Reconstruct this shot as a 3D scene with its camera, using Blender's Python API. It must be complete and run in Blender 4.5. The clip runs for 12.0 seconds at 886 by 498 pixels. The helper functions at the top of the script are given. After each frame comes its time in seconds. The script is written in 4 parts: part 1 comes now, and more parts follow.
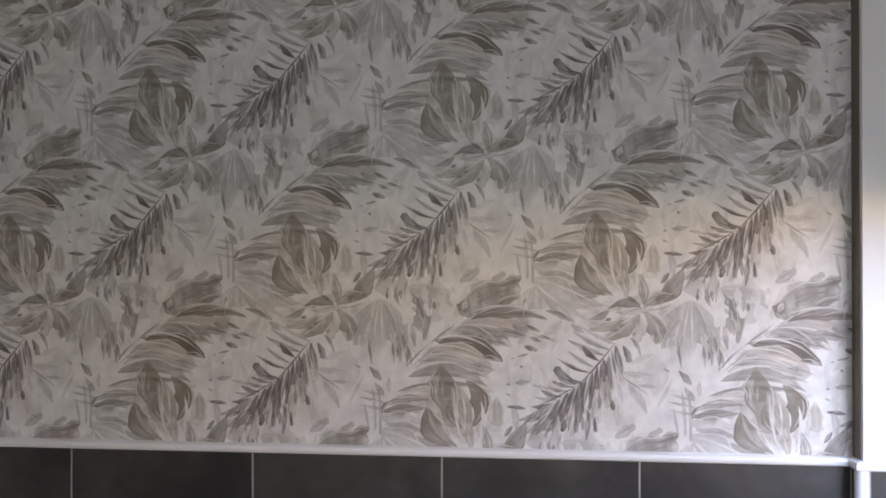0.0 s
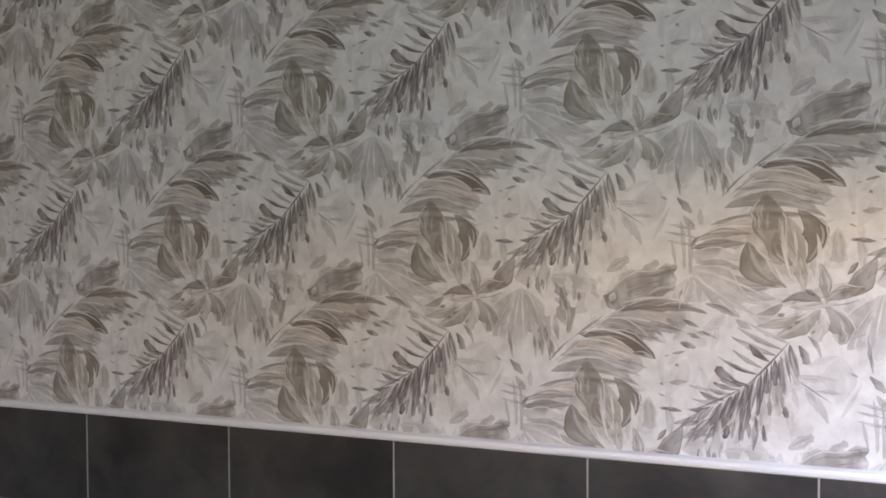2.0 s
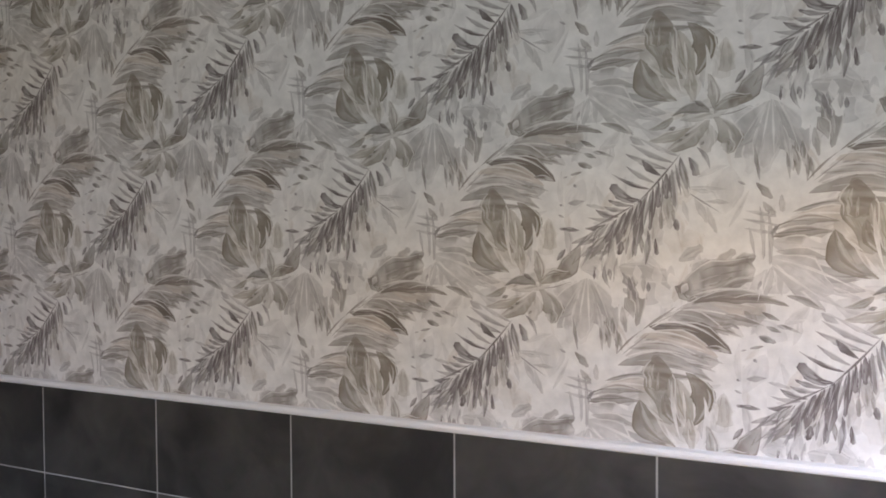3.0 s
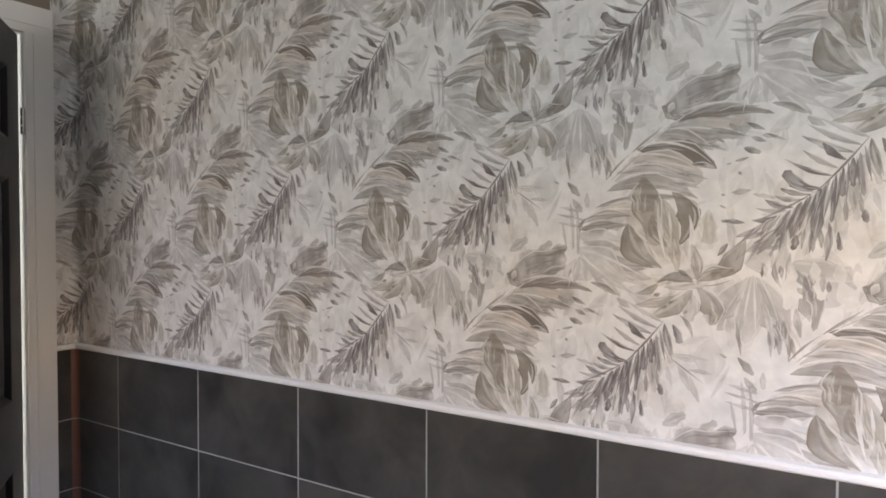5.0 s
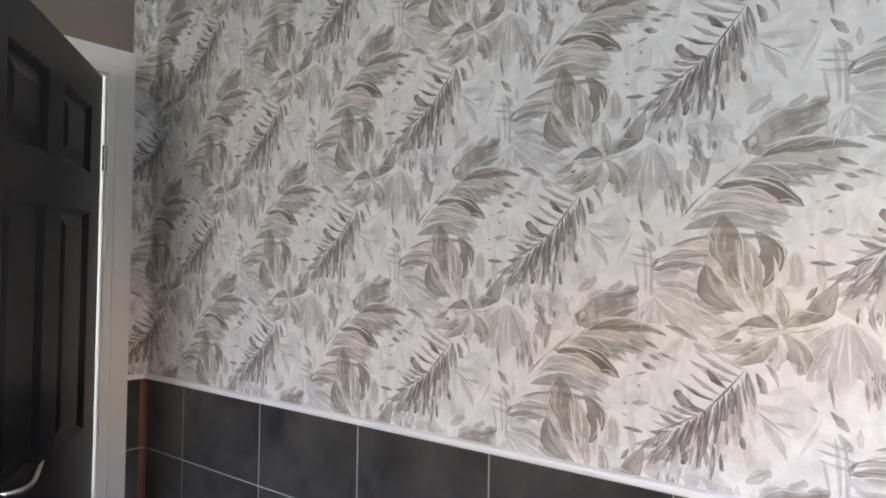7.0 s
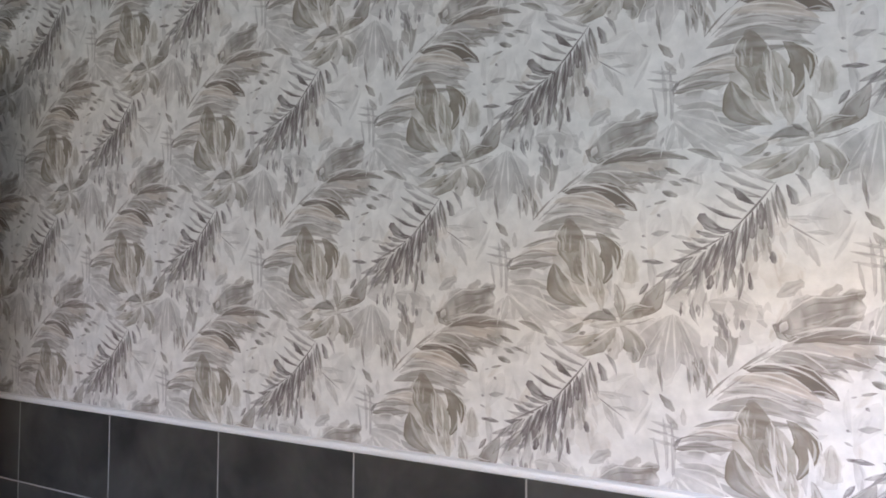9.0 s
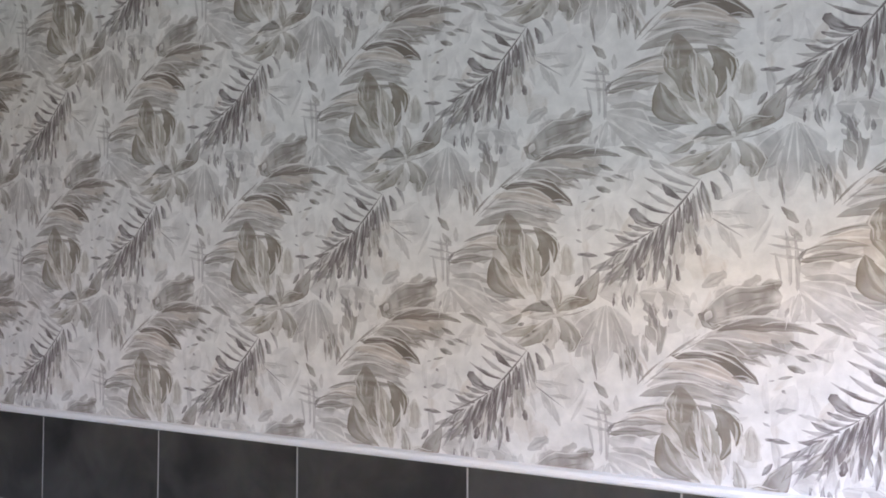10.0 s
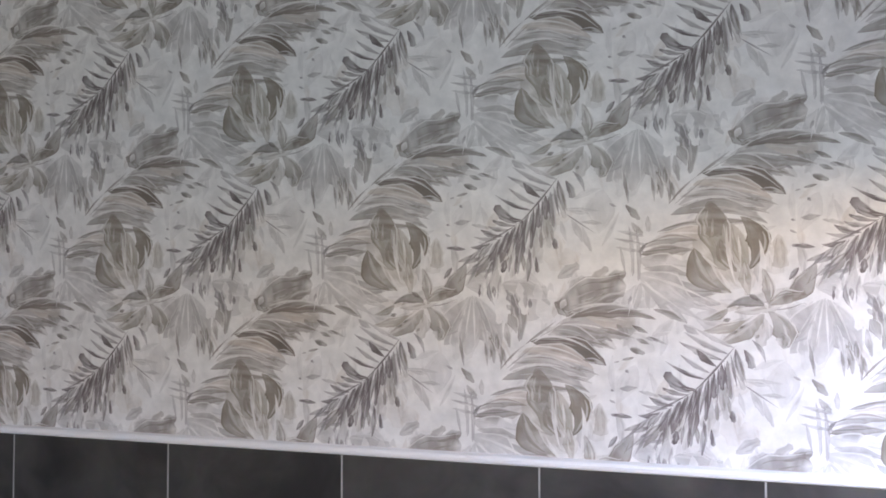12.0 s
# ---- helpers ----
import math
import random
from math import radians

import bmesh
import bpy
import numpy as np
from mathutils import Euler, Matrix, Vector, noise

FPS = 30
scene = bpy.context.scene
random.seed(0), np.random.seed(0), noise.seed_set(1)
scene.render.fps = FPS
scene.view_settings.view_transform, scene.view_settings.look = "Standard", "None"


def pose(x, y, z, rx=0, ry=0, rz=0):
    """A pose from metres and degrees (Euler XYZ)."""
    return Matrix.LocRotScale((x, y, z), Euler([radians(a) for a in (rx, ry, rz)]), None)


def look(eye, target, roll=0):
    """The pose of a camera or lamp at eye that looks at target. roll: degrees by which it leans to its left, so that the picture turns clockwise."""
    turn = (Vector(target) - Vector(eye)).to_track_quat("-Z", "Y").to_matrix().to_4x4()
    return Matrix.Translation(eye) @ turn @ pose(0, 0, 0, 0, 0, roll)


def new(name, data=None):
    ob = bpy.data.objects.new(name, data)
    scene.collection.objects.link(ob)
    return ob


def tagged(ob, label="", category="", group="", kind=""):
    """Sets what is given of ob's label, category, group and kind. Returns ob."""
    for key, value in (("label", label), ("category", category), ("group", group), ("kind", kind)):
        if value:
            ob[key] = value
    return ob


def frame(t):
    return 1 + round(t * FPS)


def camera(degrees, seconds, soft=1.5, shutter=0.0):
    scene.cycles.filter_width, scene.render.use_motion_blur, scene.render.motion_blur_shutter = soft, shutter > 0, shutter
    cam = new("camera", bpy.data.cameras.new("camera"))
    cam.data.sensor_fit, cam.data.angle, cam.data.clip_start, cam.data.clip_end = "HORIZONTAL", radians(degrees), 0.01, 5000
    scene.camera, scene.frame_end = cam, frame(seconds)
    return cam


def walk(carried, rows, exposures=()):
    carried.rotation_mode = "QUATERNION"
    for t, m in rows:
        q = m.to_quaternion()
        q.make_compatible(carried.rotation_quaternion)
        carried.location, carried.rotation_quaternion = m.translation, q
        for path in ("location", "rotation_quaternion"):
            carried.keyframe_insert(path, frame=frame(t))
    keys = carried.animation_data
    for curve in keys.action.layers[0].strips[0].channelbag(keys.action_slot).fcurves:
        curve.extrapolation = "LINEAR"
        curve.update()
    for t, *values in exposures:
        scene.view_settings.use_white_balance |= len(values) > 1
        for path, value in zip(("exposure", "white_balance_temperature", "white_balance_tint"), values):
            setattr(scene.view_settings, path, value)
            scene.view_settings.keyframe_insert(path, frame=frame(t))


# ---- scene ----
cam = camera(66.9, 12.0, 1.75)
PATH = [
    (0, (0.015, -1.166, 1.488), (-0.138, 0.828, 1.5), 0.0),
    (0.5, (0.019, -1.158, 1.501), (-0.258, 0.823, 1.487), -0.0),
    (1, (0.016, -1.141, 1.503), (-0.367, 0.822, 1.485), -0.1),
    (1.5, (0.008, -1.126, 1.484), (-0.461, 0.819, 1.491), -0.1),
    (2, (0.01, -1.109, 1.496), (-0.561, 0.807, 1.457), -0.3),
    (2.5, (-0.002, -1.096, 1.479), (-0.648, 0.797, 1.453), -0.3),
    (3, (-0.001, -1.085, 1.485), (-0.741, 0.772, 1.432), -0.3),
    (3.2, (-0.003, -1.08, 1.489), (-0.783, 0.761, 1.428), -0.4),
    (4.8, (-0.035, -1.057, 1.472), (-1.063, 0.658, 1.419), -0.1),
    (5, (-0.041, -1.053, 1.471), (-1.119, 0.631, 1.42), 0.1),
    (5.5, (-0.05, -1.043, 1.471), (-1.239, 0.565, 1.429), -0.1),
    (6, (-0.064, -1.029, 1.464), (-1.355, 0.499, 1.426), 0.0),
    (6.1, (-0.069, -1.027, 1.458), (-1.371, 0.49, 1.426), 0.2),
    (6.2, (-0.056, -1.026, 1.468), (-1.321, 0.523, 1.476), 1.1),
    (6.5, (-0.058, -1.03, 1.477), (-1.315, 0.525, 1.503), 0.8),
    (7, (-0.061, -1.032, 1.476), (-1.29, 0.545, 1.527), 0.8),
    (7.2, (-0.062, -1.034, 1.47), (-1.262, 0.564, 1.538), 0.9),
    (8.8, (-0.042, -1.046, 1.474), (-0.98, 0.72, 1.531), 0.4),
    (9, (-0.041, -1.051, 1.471), (-0.938, 0.735, 1.536), 0.4),
    (9.5, (-0.034, -1.058, 1.472), (-0.853, 0.765, 1.534), 0.2),
    (10, (-0.023, -1.064, 1.464), (-0.781, 0.786, 1.524), 0.1),
    (10.5, (-0.013, -1.072, 1.463), (-0.693, 0.808, 1.518), 0.1),
    (11, (-0.006, -1.076, 1.462), (-0.62, 0.827, 1.515), -0.0),
    (11.5, (0.004, -1.084, 1.458), (-0.537, 0.841, 1.513), -0.1),
    (12, (0.012, -1.097, 1.458), (-0.427, 0.854, 1.508), -0.1),
]
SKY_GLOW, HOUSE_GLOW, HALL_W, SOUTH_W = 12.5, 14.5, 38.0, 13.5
EXPOSURES = [(0.0, -0.7, 6500, 10), (1.0, -0.62, 6500, 10), (1.5, -0.47, 6500, 10), (2.0, -0.3, 6500, 10), (3.0, -0.1, 6500, 10), (5.0, 0.36, 6500, 10), (6.1, 0.57, 6450, 10), (6.2, 0.7, 6150, 10), (7.2, 0.64, 6150, 10), (9.5, 0.34, 6030, 10), (11.0, 0.16, 5990, 10), (12.0, 0.0, 5980, 10)]
walk(cam, [(t, look(eye, target, roll)) for t, eye, target, roll in PATH], EXPOSURES)

# ---- world and light ----
world = bpy.data.worlds.new("world")
scene.world = world
world.use_nodes = True
wn = world.node_tree
sky = wn.nodes.new("ShaderNodeTexSky")
sky.sky_type = "NISHITA"
sky.sun_disc = False
sky.sun_elevation = radians(38)
sky.sun_rotation = radians(270)
wn.links.new(sky.outputs["Color"], wn.nodes["Background"].inputs["Color"])
wn.nodes["Background"].inputs["Strength"].default_value = 0.08

sun = new("sun", bpy.data.lights.new("sun", "SUN"))
sun.data.energy = 3.0
sun.data.angle = radians(0.5)
sun.data.color = (1.0, 0.93, 0.82)
sun.matrix_world = look((-20, 3, 16), (0, 0, 0))
tagged(sun, kind="structure")


# ---- helpers for meshes ----
def box(bm, lo, hi, m=None):
    vs = [bm.verts.new((x, y, z)) for x in (lo[0], hi[0]) for y in (lo[1], hi[1]) for z in (lo[2], hi[2])]
    for q in ((0, 1, 3, 2), (4, 6, 7, 5), (0, 4, 5, 1), (2, 3, 7, 6), (0, 2, 6, 4), (1, 5, 7, 3)):
        bm.faces.new([vs[i] for i in q])
    if m is not None:
        bmesh.ops.transform(bm, matrix=m, verts=vs)
    return vs


def bevel(bm, width, segments=2):
    bmesh.ops.bevel(bm, geom=bm.edges[:], offset=width, segments=segments, profile=0.7, affect="EDGES", clamp_overlap=True)


def mesh_of(name, bm, material, smooth=False):
    me = bpy.data.meshes.new(name)
    bmesh.ops.recalc_face_normals(bm, faces=bm.faces[:])
    bm.to_mesh(me)
    bm.free()
    me.materials.append(material)
    if smooth:
        me.polygons.foreach_set("use_smooth", [True] * len(me.polygons))
    return me


def part(name, bm, material, parent, label="", smooth=False):
    ob = new(name, mesh_of(name, bm, material, smooth))
    ob.parent = parent
    return tagged(ob, label)


def slab(name, lo, hi, material, label, category, kind="structure", edge=0.0):
    bm = bmesh.new()
    box(bm, lo, hi)
    if edge:
        bevel(bm, edge)
    ob = new(name, mesh_of(name, bm, material))
    return tagged(ob, label, category, kind=kind)


def boxes(name, spans, material, label, category, kind="structure"):
    bm = bmesh.new()
    for lo, hi in spans:
        box(bm, lo, hi)
    return tagged(new(name, mesh_of(name, bm, material)), label, category, kind=kind)


def tube(bm, points, radii, sides=12, flat=1.0):
    """A round bar through the points; flat squashes it along z."""
    rings = []
    for k, p in enumerate(points):
        a, b = points[max(k - 1, 0)], points[min(k + 1, len(points) - 1)]
        ahead = (Vector(b) - Vector(a)).normalized()
        side = ahead.cross(Vector((0, 0, 1)))
        side = Vector((1, 0, 0)) if side.length < 0.01 else side.normalized()
        up = side.cross(ahead)
        ring = []
        for i in range(sides):
            f = 2 * math.pi * i / sides
            ring.append(bm.verts.new(Vector(p) + radii[k] * (math.cos(f) * side + flat * math.sin(f) * up)))
        rings.append(ring)
    for r, s in zip(rings, rings[1:]):
        for i in range(sides):
            bm.faces.new((r[i], r[(i + 1) % sides], s[(i + 1) % sides], s[i]))
    bm.faces.new(rings[0][::-1])
    bm.faces.new(rings[-1])


# ---- materials ----
def material(name, colour, rough=0.5, metal=0.0, mottle=0.12, scale=6.0, grain=0.05, grain_scale=180.0, bump=0.05, spec=0.5, coat=0.0, rough_var=0.06):
    m = bpy.data.materials.new(name)
    m.use_nodes = True
    t = m.node_tree
    n, l = t.nodes, t.links
    b = n["Principled BSDF"]
    co = n.new("ShaderNodeTexCoord")
    big = n.new("ShaderNodeTexNoise")
    big.inputs["Scale"].default_value = scale
    big.inputs["Detail"].default_value = 5
    fine = n.new("ShaderNodeTexNoise")
    fine.inputs["Scale"].default_value = grain_scale
    fine.inputs["Detail"].default_value = 3
    for x in (big, fine):
        l.new(co.outputs["Object"], x.inputs["Vector"])
    mix1 = n.new("ShaderNodeMix")
    mix1.data_type = "RGBA"
    mix1.inputs["A"].default_value = (*[c * (1 - mottle) for c in colour], 1)
    mix1.inputs["B"].default_value = (*[min(c * (1 + mottle), 1) for c in colour], 1)
    l.new(big.outputs["Fac"], mix1.inputs["Factor"])
    mix2 = n.new("ShaderNodeMix")
    mix2.data_type = "RGBA"
    mix2.blend_type = "OVERLAY"
    mix2.inputs["Factor"].default_value = grain
    l.new(mix1.outputs["Result"], mix2.inputs["A"])
    l.new(fine.outputs["Color"], mix2.inputs["B"])
    l.new(mix2.outputs["Result"], b.inputs["Base Color"])
    ramp = n.new("ShaderNodeMapRange")
    ramp.inputs["To Min"].default_value = max(rough - rough_var, 0.02)
    ramp.inputs["To Max"].default_value = rough + rough_var
    l.new(big.outputs["Fac"], ramp.inputs["Value"])
    l.new(ramp.outputs["Result"], b.inputs["Roughness"])
    bp = n.new("ShaderNodeBump")
    bp.inputs["Strength"].default_value = bump
    bp.inputs["Distance"].default_value = 0.002
    l.new(fine.outputs["Fac"], bp.inputs["Height"])
    l.new(bp.outputs["Normal"], b.inputs["Normal"])
    b.inputs["Metallic"].default_value = metal
    b.inputs["Specular IOR Level"].default_value = spec
    b.inputs["Coat Weight"].default_value = coat
    return m


WHITE = material("white_gloss_paint", (0.80, 0.79, 0.77), 0.32, mottle=0.04, bump=0.04)
PLASTER = material("white_emulsion", (0.80, 0.80, 0.79), 0.7, mottle=0.05, bump=0.08)
TAUPE = material("taupe_emulsion", (0.24, 0.20, 0.165), 0.8, mottle=0.08, bump=0.1)
CEILING = material("ceiling_emulsion", (0.75, 0.74, 0.72), 0.9, mottle=0.05)
TRIM = material("white_pvc_trim", (0.82, 0.82, 0.83), 0.3, mottle=0.03, bump=0.02)
GROUT = material("grey_grout", (0.42, 0.41, 0.40), 0.85, mottle=0.15, scale=30)
FLOOR = material("grey_vinyl", (0.11, 0.107, 0.10), 0.45, mottle=0.2, scale=4)
BLACK = material("black_satin_paint", (0.009, 0.009, 0.011), 0.30, mottle=0.15, bump=0.05, spec=0.22, rough_var=0.05)
CHROME = material("brushed_chrome", (0.62, 0.61, 0.60), 0.22, metal=1.0, mottle=0.05, bump=0.03)
STEEL = material("satin_steel", (0.55, 0.54, 0.52), 0.35, metal=1.0, mottle=0.08)
DARK = material("dark_slot", (0.02, 0.02, 0.02), 0.6)
# Copper tone paints the upright strip of light on the corner tiles.
LIGHT_STRIP = material("copper_light_strip", (0.24, 0.13, 0.10), 0.30, metal=0.6, mottle=0.1)


def fabric_material():
    """Thin cloth that lets half of the daylight through."""
    m = material("pale_blind_fabric", (0.80, 0.76, 0.72), 0.9, mottle=0.05, bump=0.2, grain_scale=600)
    n, l = m.node_tree.nodes, m.node_tree.links
    thin = n.new("ShaderNodeBsdfTranslucent")
    thin.inputs["Color"].default_value = (0.80, 0.72, 0.64, 1)
    mix = n.new("ShaderNodeMixShader")
    mix.inputs["Fac"].default_value = 0.16
    l.new(n["Principled BSDF"].outputs["BSDF"], mix.inputs[1])
    l.new(thin.outputs["BSDF"], mix.inputs[2])
    l.new(mix.outputs["Shader"], n["Material Output"].inputs["Surface"])
    return m


BLIND = fabric_material()


def tile_material():
    m = material("dark_stone_tile", (0.050, 0.046, 0.043), 0.34, mottle=0.3, scale=9, grain=0.12, grain_scale=60, bump=0.05, rough_var=0.1)
    n, l = m.node_tree.nodes, m.node_tree.links
    info = n.new("ShaderNodeObjectInfo")
    wide = n.new("ShaderNodeTexNoise")
    wide.noise_dimensions = "4D"
    wide.inputs["Scale"].default_value = 8
    wide.inputs["Detail"].default_value = 6
    wide.inputs["Distortion"].default_value = 0.8
    co = n["Texture Coordinate"]
    l.new(co.outputs["Object"], wide.inputs["Vector"])
    times = n.new("ShaderNodeMath")
    times.operation = "MULTIPLY"
    times.inputs[1].default_value = 30
    l.new(info.outputs["Random"], times.inputs[0])
    l.new(times.outputs[0], wide.inputs["W"])
    ramp = n.new("ShaderNodeValToRGB")
    ramp.color_ramp.elements[0].position, ramp.color_ramp.elements[0].color = 0.34, (0.034, 0.0325, 0.032, 1)
    ramp.color_ramp.elements[1].position, ramp.color_ramp.elements[1].color = 0.72, (0.092, 0.086, 0.080, 1)
    l.new(wide.outputs["Fac"], ramp.inputs["Fac"])
    l.new(ramp.outputs["Color"], n["Mix"].inputs["A"])
    l.new(ramp.outputs["Color"], n["Mix"].inputs["B"])
    return m


TILE = tile_material()


def glow(name, colour, strength):
    m = bpy.data.materials.new(name)
    m.use_nodes = True
    b = m.node_tree.nodes["Principled BSDF"]
    b.inputs["Base Color"].default_value = (0, 0, 0, 1)
    b.inputs["Emission Color"].default_value = (*colour, 1)
    b.inputs["Emission Strength"].default_value = strength
    return m


def glass():
    m = bpy.data.materials.new("window_glass")
    m.use_nodes = True
    b = m.node_tree.nodes["Principled BSDF"]
    b.inputs["Transmission Weight"].default_value = 1.0
    b.inputs["Roughness"].default_value = 0.0
    b.inputs["IOR"].default_value = 1.02
    return m


def paper_material():
    m = material("printed_wallpaper", (0.7, 0.7, 0.7), 0.42, mottle=0.0, scale=14, grain=0.05, grain_scale=420, bump=0.10, spec=0.38)
    n, l = m.node_tree.nodes, m.node_tree.links
    ink = n.new("ShaderNodeVertexColor")
    ink.layer_name = "ink"
    wash = n.new("ShaderNodeTexNoise")
    wash.inputs["Scale"].default_value = 32
    wash.inputs["Detail"].default_value = 6
    wash.inputs["Roughness"].default_value = 0.6
    l.new(n["Texture Coordinate"].outputs["Object"], wash.inputs["Vector"])
    span = n.new("ShaderNodeMapRange")
    span.inputs["From Min"].default_value = 0.3
    span.inputs["From Max"].default_value = 0.7
    span.inputs["To Min"].default_value = 0.84
    span.inputs["To Max"].default_value = 1.10
    l.new(wash.outputs["Fac"], span.inputs["Value"])
    times = n.new("ShaderNodeMix")
    times.data_type = "RGBA"
    times.blend_type = "MULTIPLY"
    times.inputs["Factor"].default_value = 1.0
    l.new(ink.outputs["Color"], times.inputs["A"])
    l.new(span.outputs["Result"], times.inputs["B"])
    l.new(times.outputs["Result"], n["Mix.001"].inputs["A"])
    return m


PAPER = paper_material()

# ---- the shell of the room ----
LEFT, RIGHT, BACK, TOP = -1.964, 0.610, -2.45, 2.40
DADO, TRIM_TOP = 1.1365, 1.151
NIB = -0.024          # face of the window reveal beside the papered wall
SILL, HEAD, GLASS_X = 1.02, 2.12, 0.86
WIN_FAR = -1.25

floor = slab("floor", (LEFT - 1.6, BACK - 0.2, -0.1), (RIGHT + 0.4, 0.2, 0.0), FLOOR, "grey vinyl floor of the room", "floor")
ceiling = slab("ceiling", (LEFT - 1.6, BACK - 0.2, TOP), (RIGHT + 0.4, 0.2, TOP + 0.2), CEILING, "plain off-white painted ceiling", "ceiling")
wall_north = slab("wall_north", (LEFT - 1.6, 0.0, 0.0), (RIGHT + 0.4, 0.2, TOP), PLASTER, "long wall, papered above a tiled dado", "wall")
# No window is known here: opening and lamp are added as fill.
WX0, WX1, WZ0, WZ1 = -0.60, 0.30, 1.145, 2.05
wall_south = boxes("wall_south", [((LEFT - 1.6, BACK - 0.2, 0.0), (WX0, BACK, TOP)), ((WX1, BACK - 0.2, 0.0), (RIGHT + 0.4, BACK, TOP)), ((WX0, BACK - 0.2, 0.0), (WX1, BACK, WZ0)), ((WX0, BACK - 0.2, WZ1), (WX1, BACK, TOP))], PLASTER, "unseen white painted wall with an added fill-light opening", "wall")
fill_opening = tagged(new("fill_opening"), "unseen white framed opening added behind the viewer for fill light", "window", kind="structure")
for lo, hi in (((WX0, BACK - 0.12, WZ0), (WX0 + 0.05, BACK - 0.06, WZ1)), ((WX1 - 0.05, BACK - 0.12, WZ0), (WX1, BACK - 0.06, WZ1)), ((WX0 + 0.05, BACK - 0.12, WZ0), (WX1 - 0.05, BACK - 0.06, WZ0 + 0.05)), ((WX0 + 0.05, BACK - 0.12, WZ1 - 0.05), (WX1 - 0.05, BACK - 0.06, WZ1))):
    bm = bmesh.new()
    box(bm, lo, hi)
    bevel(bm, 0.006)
    part("window_frame", bm, TRIM, fill_opening)
# Area lamp added to light the long wall from the front.
fill_area = new("fill_light", bpy.data.lights.new("fill_light", "AREA"))
fill_area.data.shape = "RECTANGLE"
fill_area.data.size, fill_area.data.size_y = WX1 - WX0 - 0.12, WZ1 - WZ0 - 0.12
fill_area.data.energy = SOUTH_W
fill_area.data.color = (1.0, 1.0, 0.965)
fill_area.matrix_world = look(((WX0 + WX1) / 2, BACK - 0.05, (WZ0 + WZ1) / 2), ((WX0 + WX1) / 2, 0, (WZ0 + WZ1) / 2))
tagged(fill_area, kind="structure")
wall_west = boxes("wall_west", [((LEFT - 0.12, -0.14, 0), (LEFT, 0, TOP)), ((LEFT - 0.12, -0.93, 2.0), (LEFT, -0.14, TOP)), ((LEFT - 0.12, BACK, 0), (LEFT, -0.93, TOP))], TAUPE, "taupe painted wall with the doorway", "wall")
wall_east = boxes("wall_east", [((RIGHT, NIB, 0), (RIGHT + 0.4, 0, TOP)), ((RIGHT, WIN_FAR, 0), (RIGHT + 0.4, NIB, SILL)), ((RIGHT, WIN_FAR, HEAD), (RIGHT + 0.4, NIB, TOP)), ((RIGHT, BACK, 0), (RIGHT + 0.4, WIN_FAR, TOP))], PLASTER, "white painted wall with the deep window opening", "wall")
reveal = slab("window_reveal", (RIGHT + 0.001, NIB - 0.004, TRIM_TOP), (RIGHT + 0.24, NIB, HEAD), PLASTER, "smooth white plastered window reveal", "window reveal")
hall = boxes("wall_hall", [((LEFT - 1.6, BACK, 0), (LEFT - 1.45, 0, TOP))], PLASTER, "white wall of the hall beyond the door", "wall")
# Out of view: dark slabs added to lower the bounced light.
DADO_LOW = SILL - 0.005
dado_south = boxes("wall_dado_south", [((LEFT + 0.008, BACK, 0), (RIGHT - 0.008, BACK + 0.008, DADO)), ((RIGHT - 0.008, BACK, 0), (RIGHT, NIB - 0.03, DADO_LOW)), ((LEFT, BACK, 0), (LEFT + 0.008, -1.01, DADO))], TILE, "unseen dark stone-look dado round the room, cutting bounced light", "wall tile")
# Unseen slab, added so that no sun leaks in from above.
roof = slab("roof", (LEFT - 1.8, BACK - 0.4, TOP + 0.2), (RIGHT + 0.6, 0.4, TOP + 0.3), TAUPE, "unseen flat slab over the room that blocks the sun", "roof")

# window in the reveal, with the blind half down
window = tagged(new("window_1"), "white framed window with a half-lowered pale blind", "window", kind="structure")
FRAME_W = 0.10
for lo, hi in (((GLASS_X - 0.03, WIN_FAR, SILL), (GLASS_X + 0.03, WIN_FAR + FRAME_W, HEAD)), ((GLASS_X - 0.03, NIB - FRAME_W, SILL), (GLASS_X + 0.03, NIB - 0.005, HEAD)),
               ((GLASS_X - 0.03, WIN_FAR + FRAME_W, SILL), (GLASS_X + 0.03, NIB - FRAME_W, SILL + FRAME_W)), ((GLASS_X - 0.03, WIN_FAR + FRAME_W, HEAD - FRAME_W), (GLASS_X + 0.03, NIB - FRAME_W, HEAD))):
    bm = bmesh.new()
    box(bm, lo, hi)
    bevel(bm, 0.006)
    part("window_frame", bm, TRIM, window)
bm = bmesh.new()
box(bm, (GLASS_X - 0.004, WIN_FAR + FRAME_W, SILL + FRAME_W), (GLASS_X + 0.004, NIB - FRAME_W, HEAD - FRAME_W))
pane = part("pane", bm, glass(), window)
pane.visible_shadow = False
bm = bmesh.new()
box(bm, (RIGHT + 0.002, WIN_FAR, SILL), (GLASS_X - 0.03, NIB - 0.004, SILL + 0.02))
part("window_sill", bm, WHITE, window)
BLIND_Z = 1.60
blind = tagged(new("roller_blind"), "pale fabric roller blind lowered over the upper window", "blind")
bm = bmesh.new()
bm.faces.new([bm.verts.new(p) for p in ((GLASS_X - 0.061, WIN_FAR + 0.01, BLIND_Z), (GLASS_X - 0.061, NIB - 0.012, BLIND_Z), (GLASS_X - 0.061, NIB - 0.012, HEAD - 0.03), (GLASS_X - 0.061, WIN_FAR + 0.01, HEAD - 0.03))])
part("fabric", bm, BLIND, blind)
bm = bmesh.new()
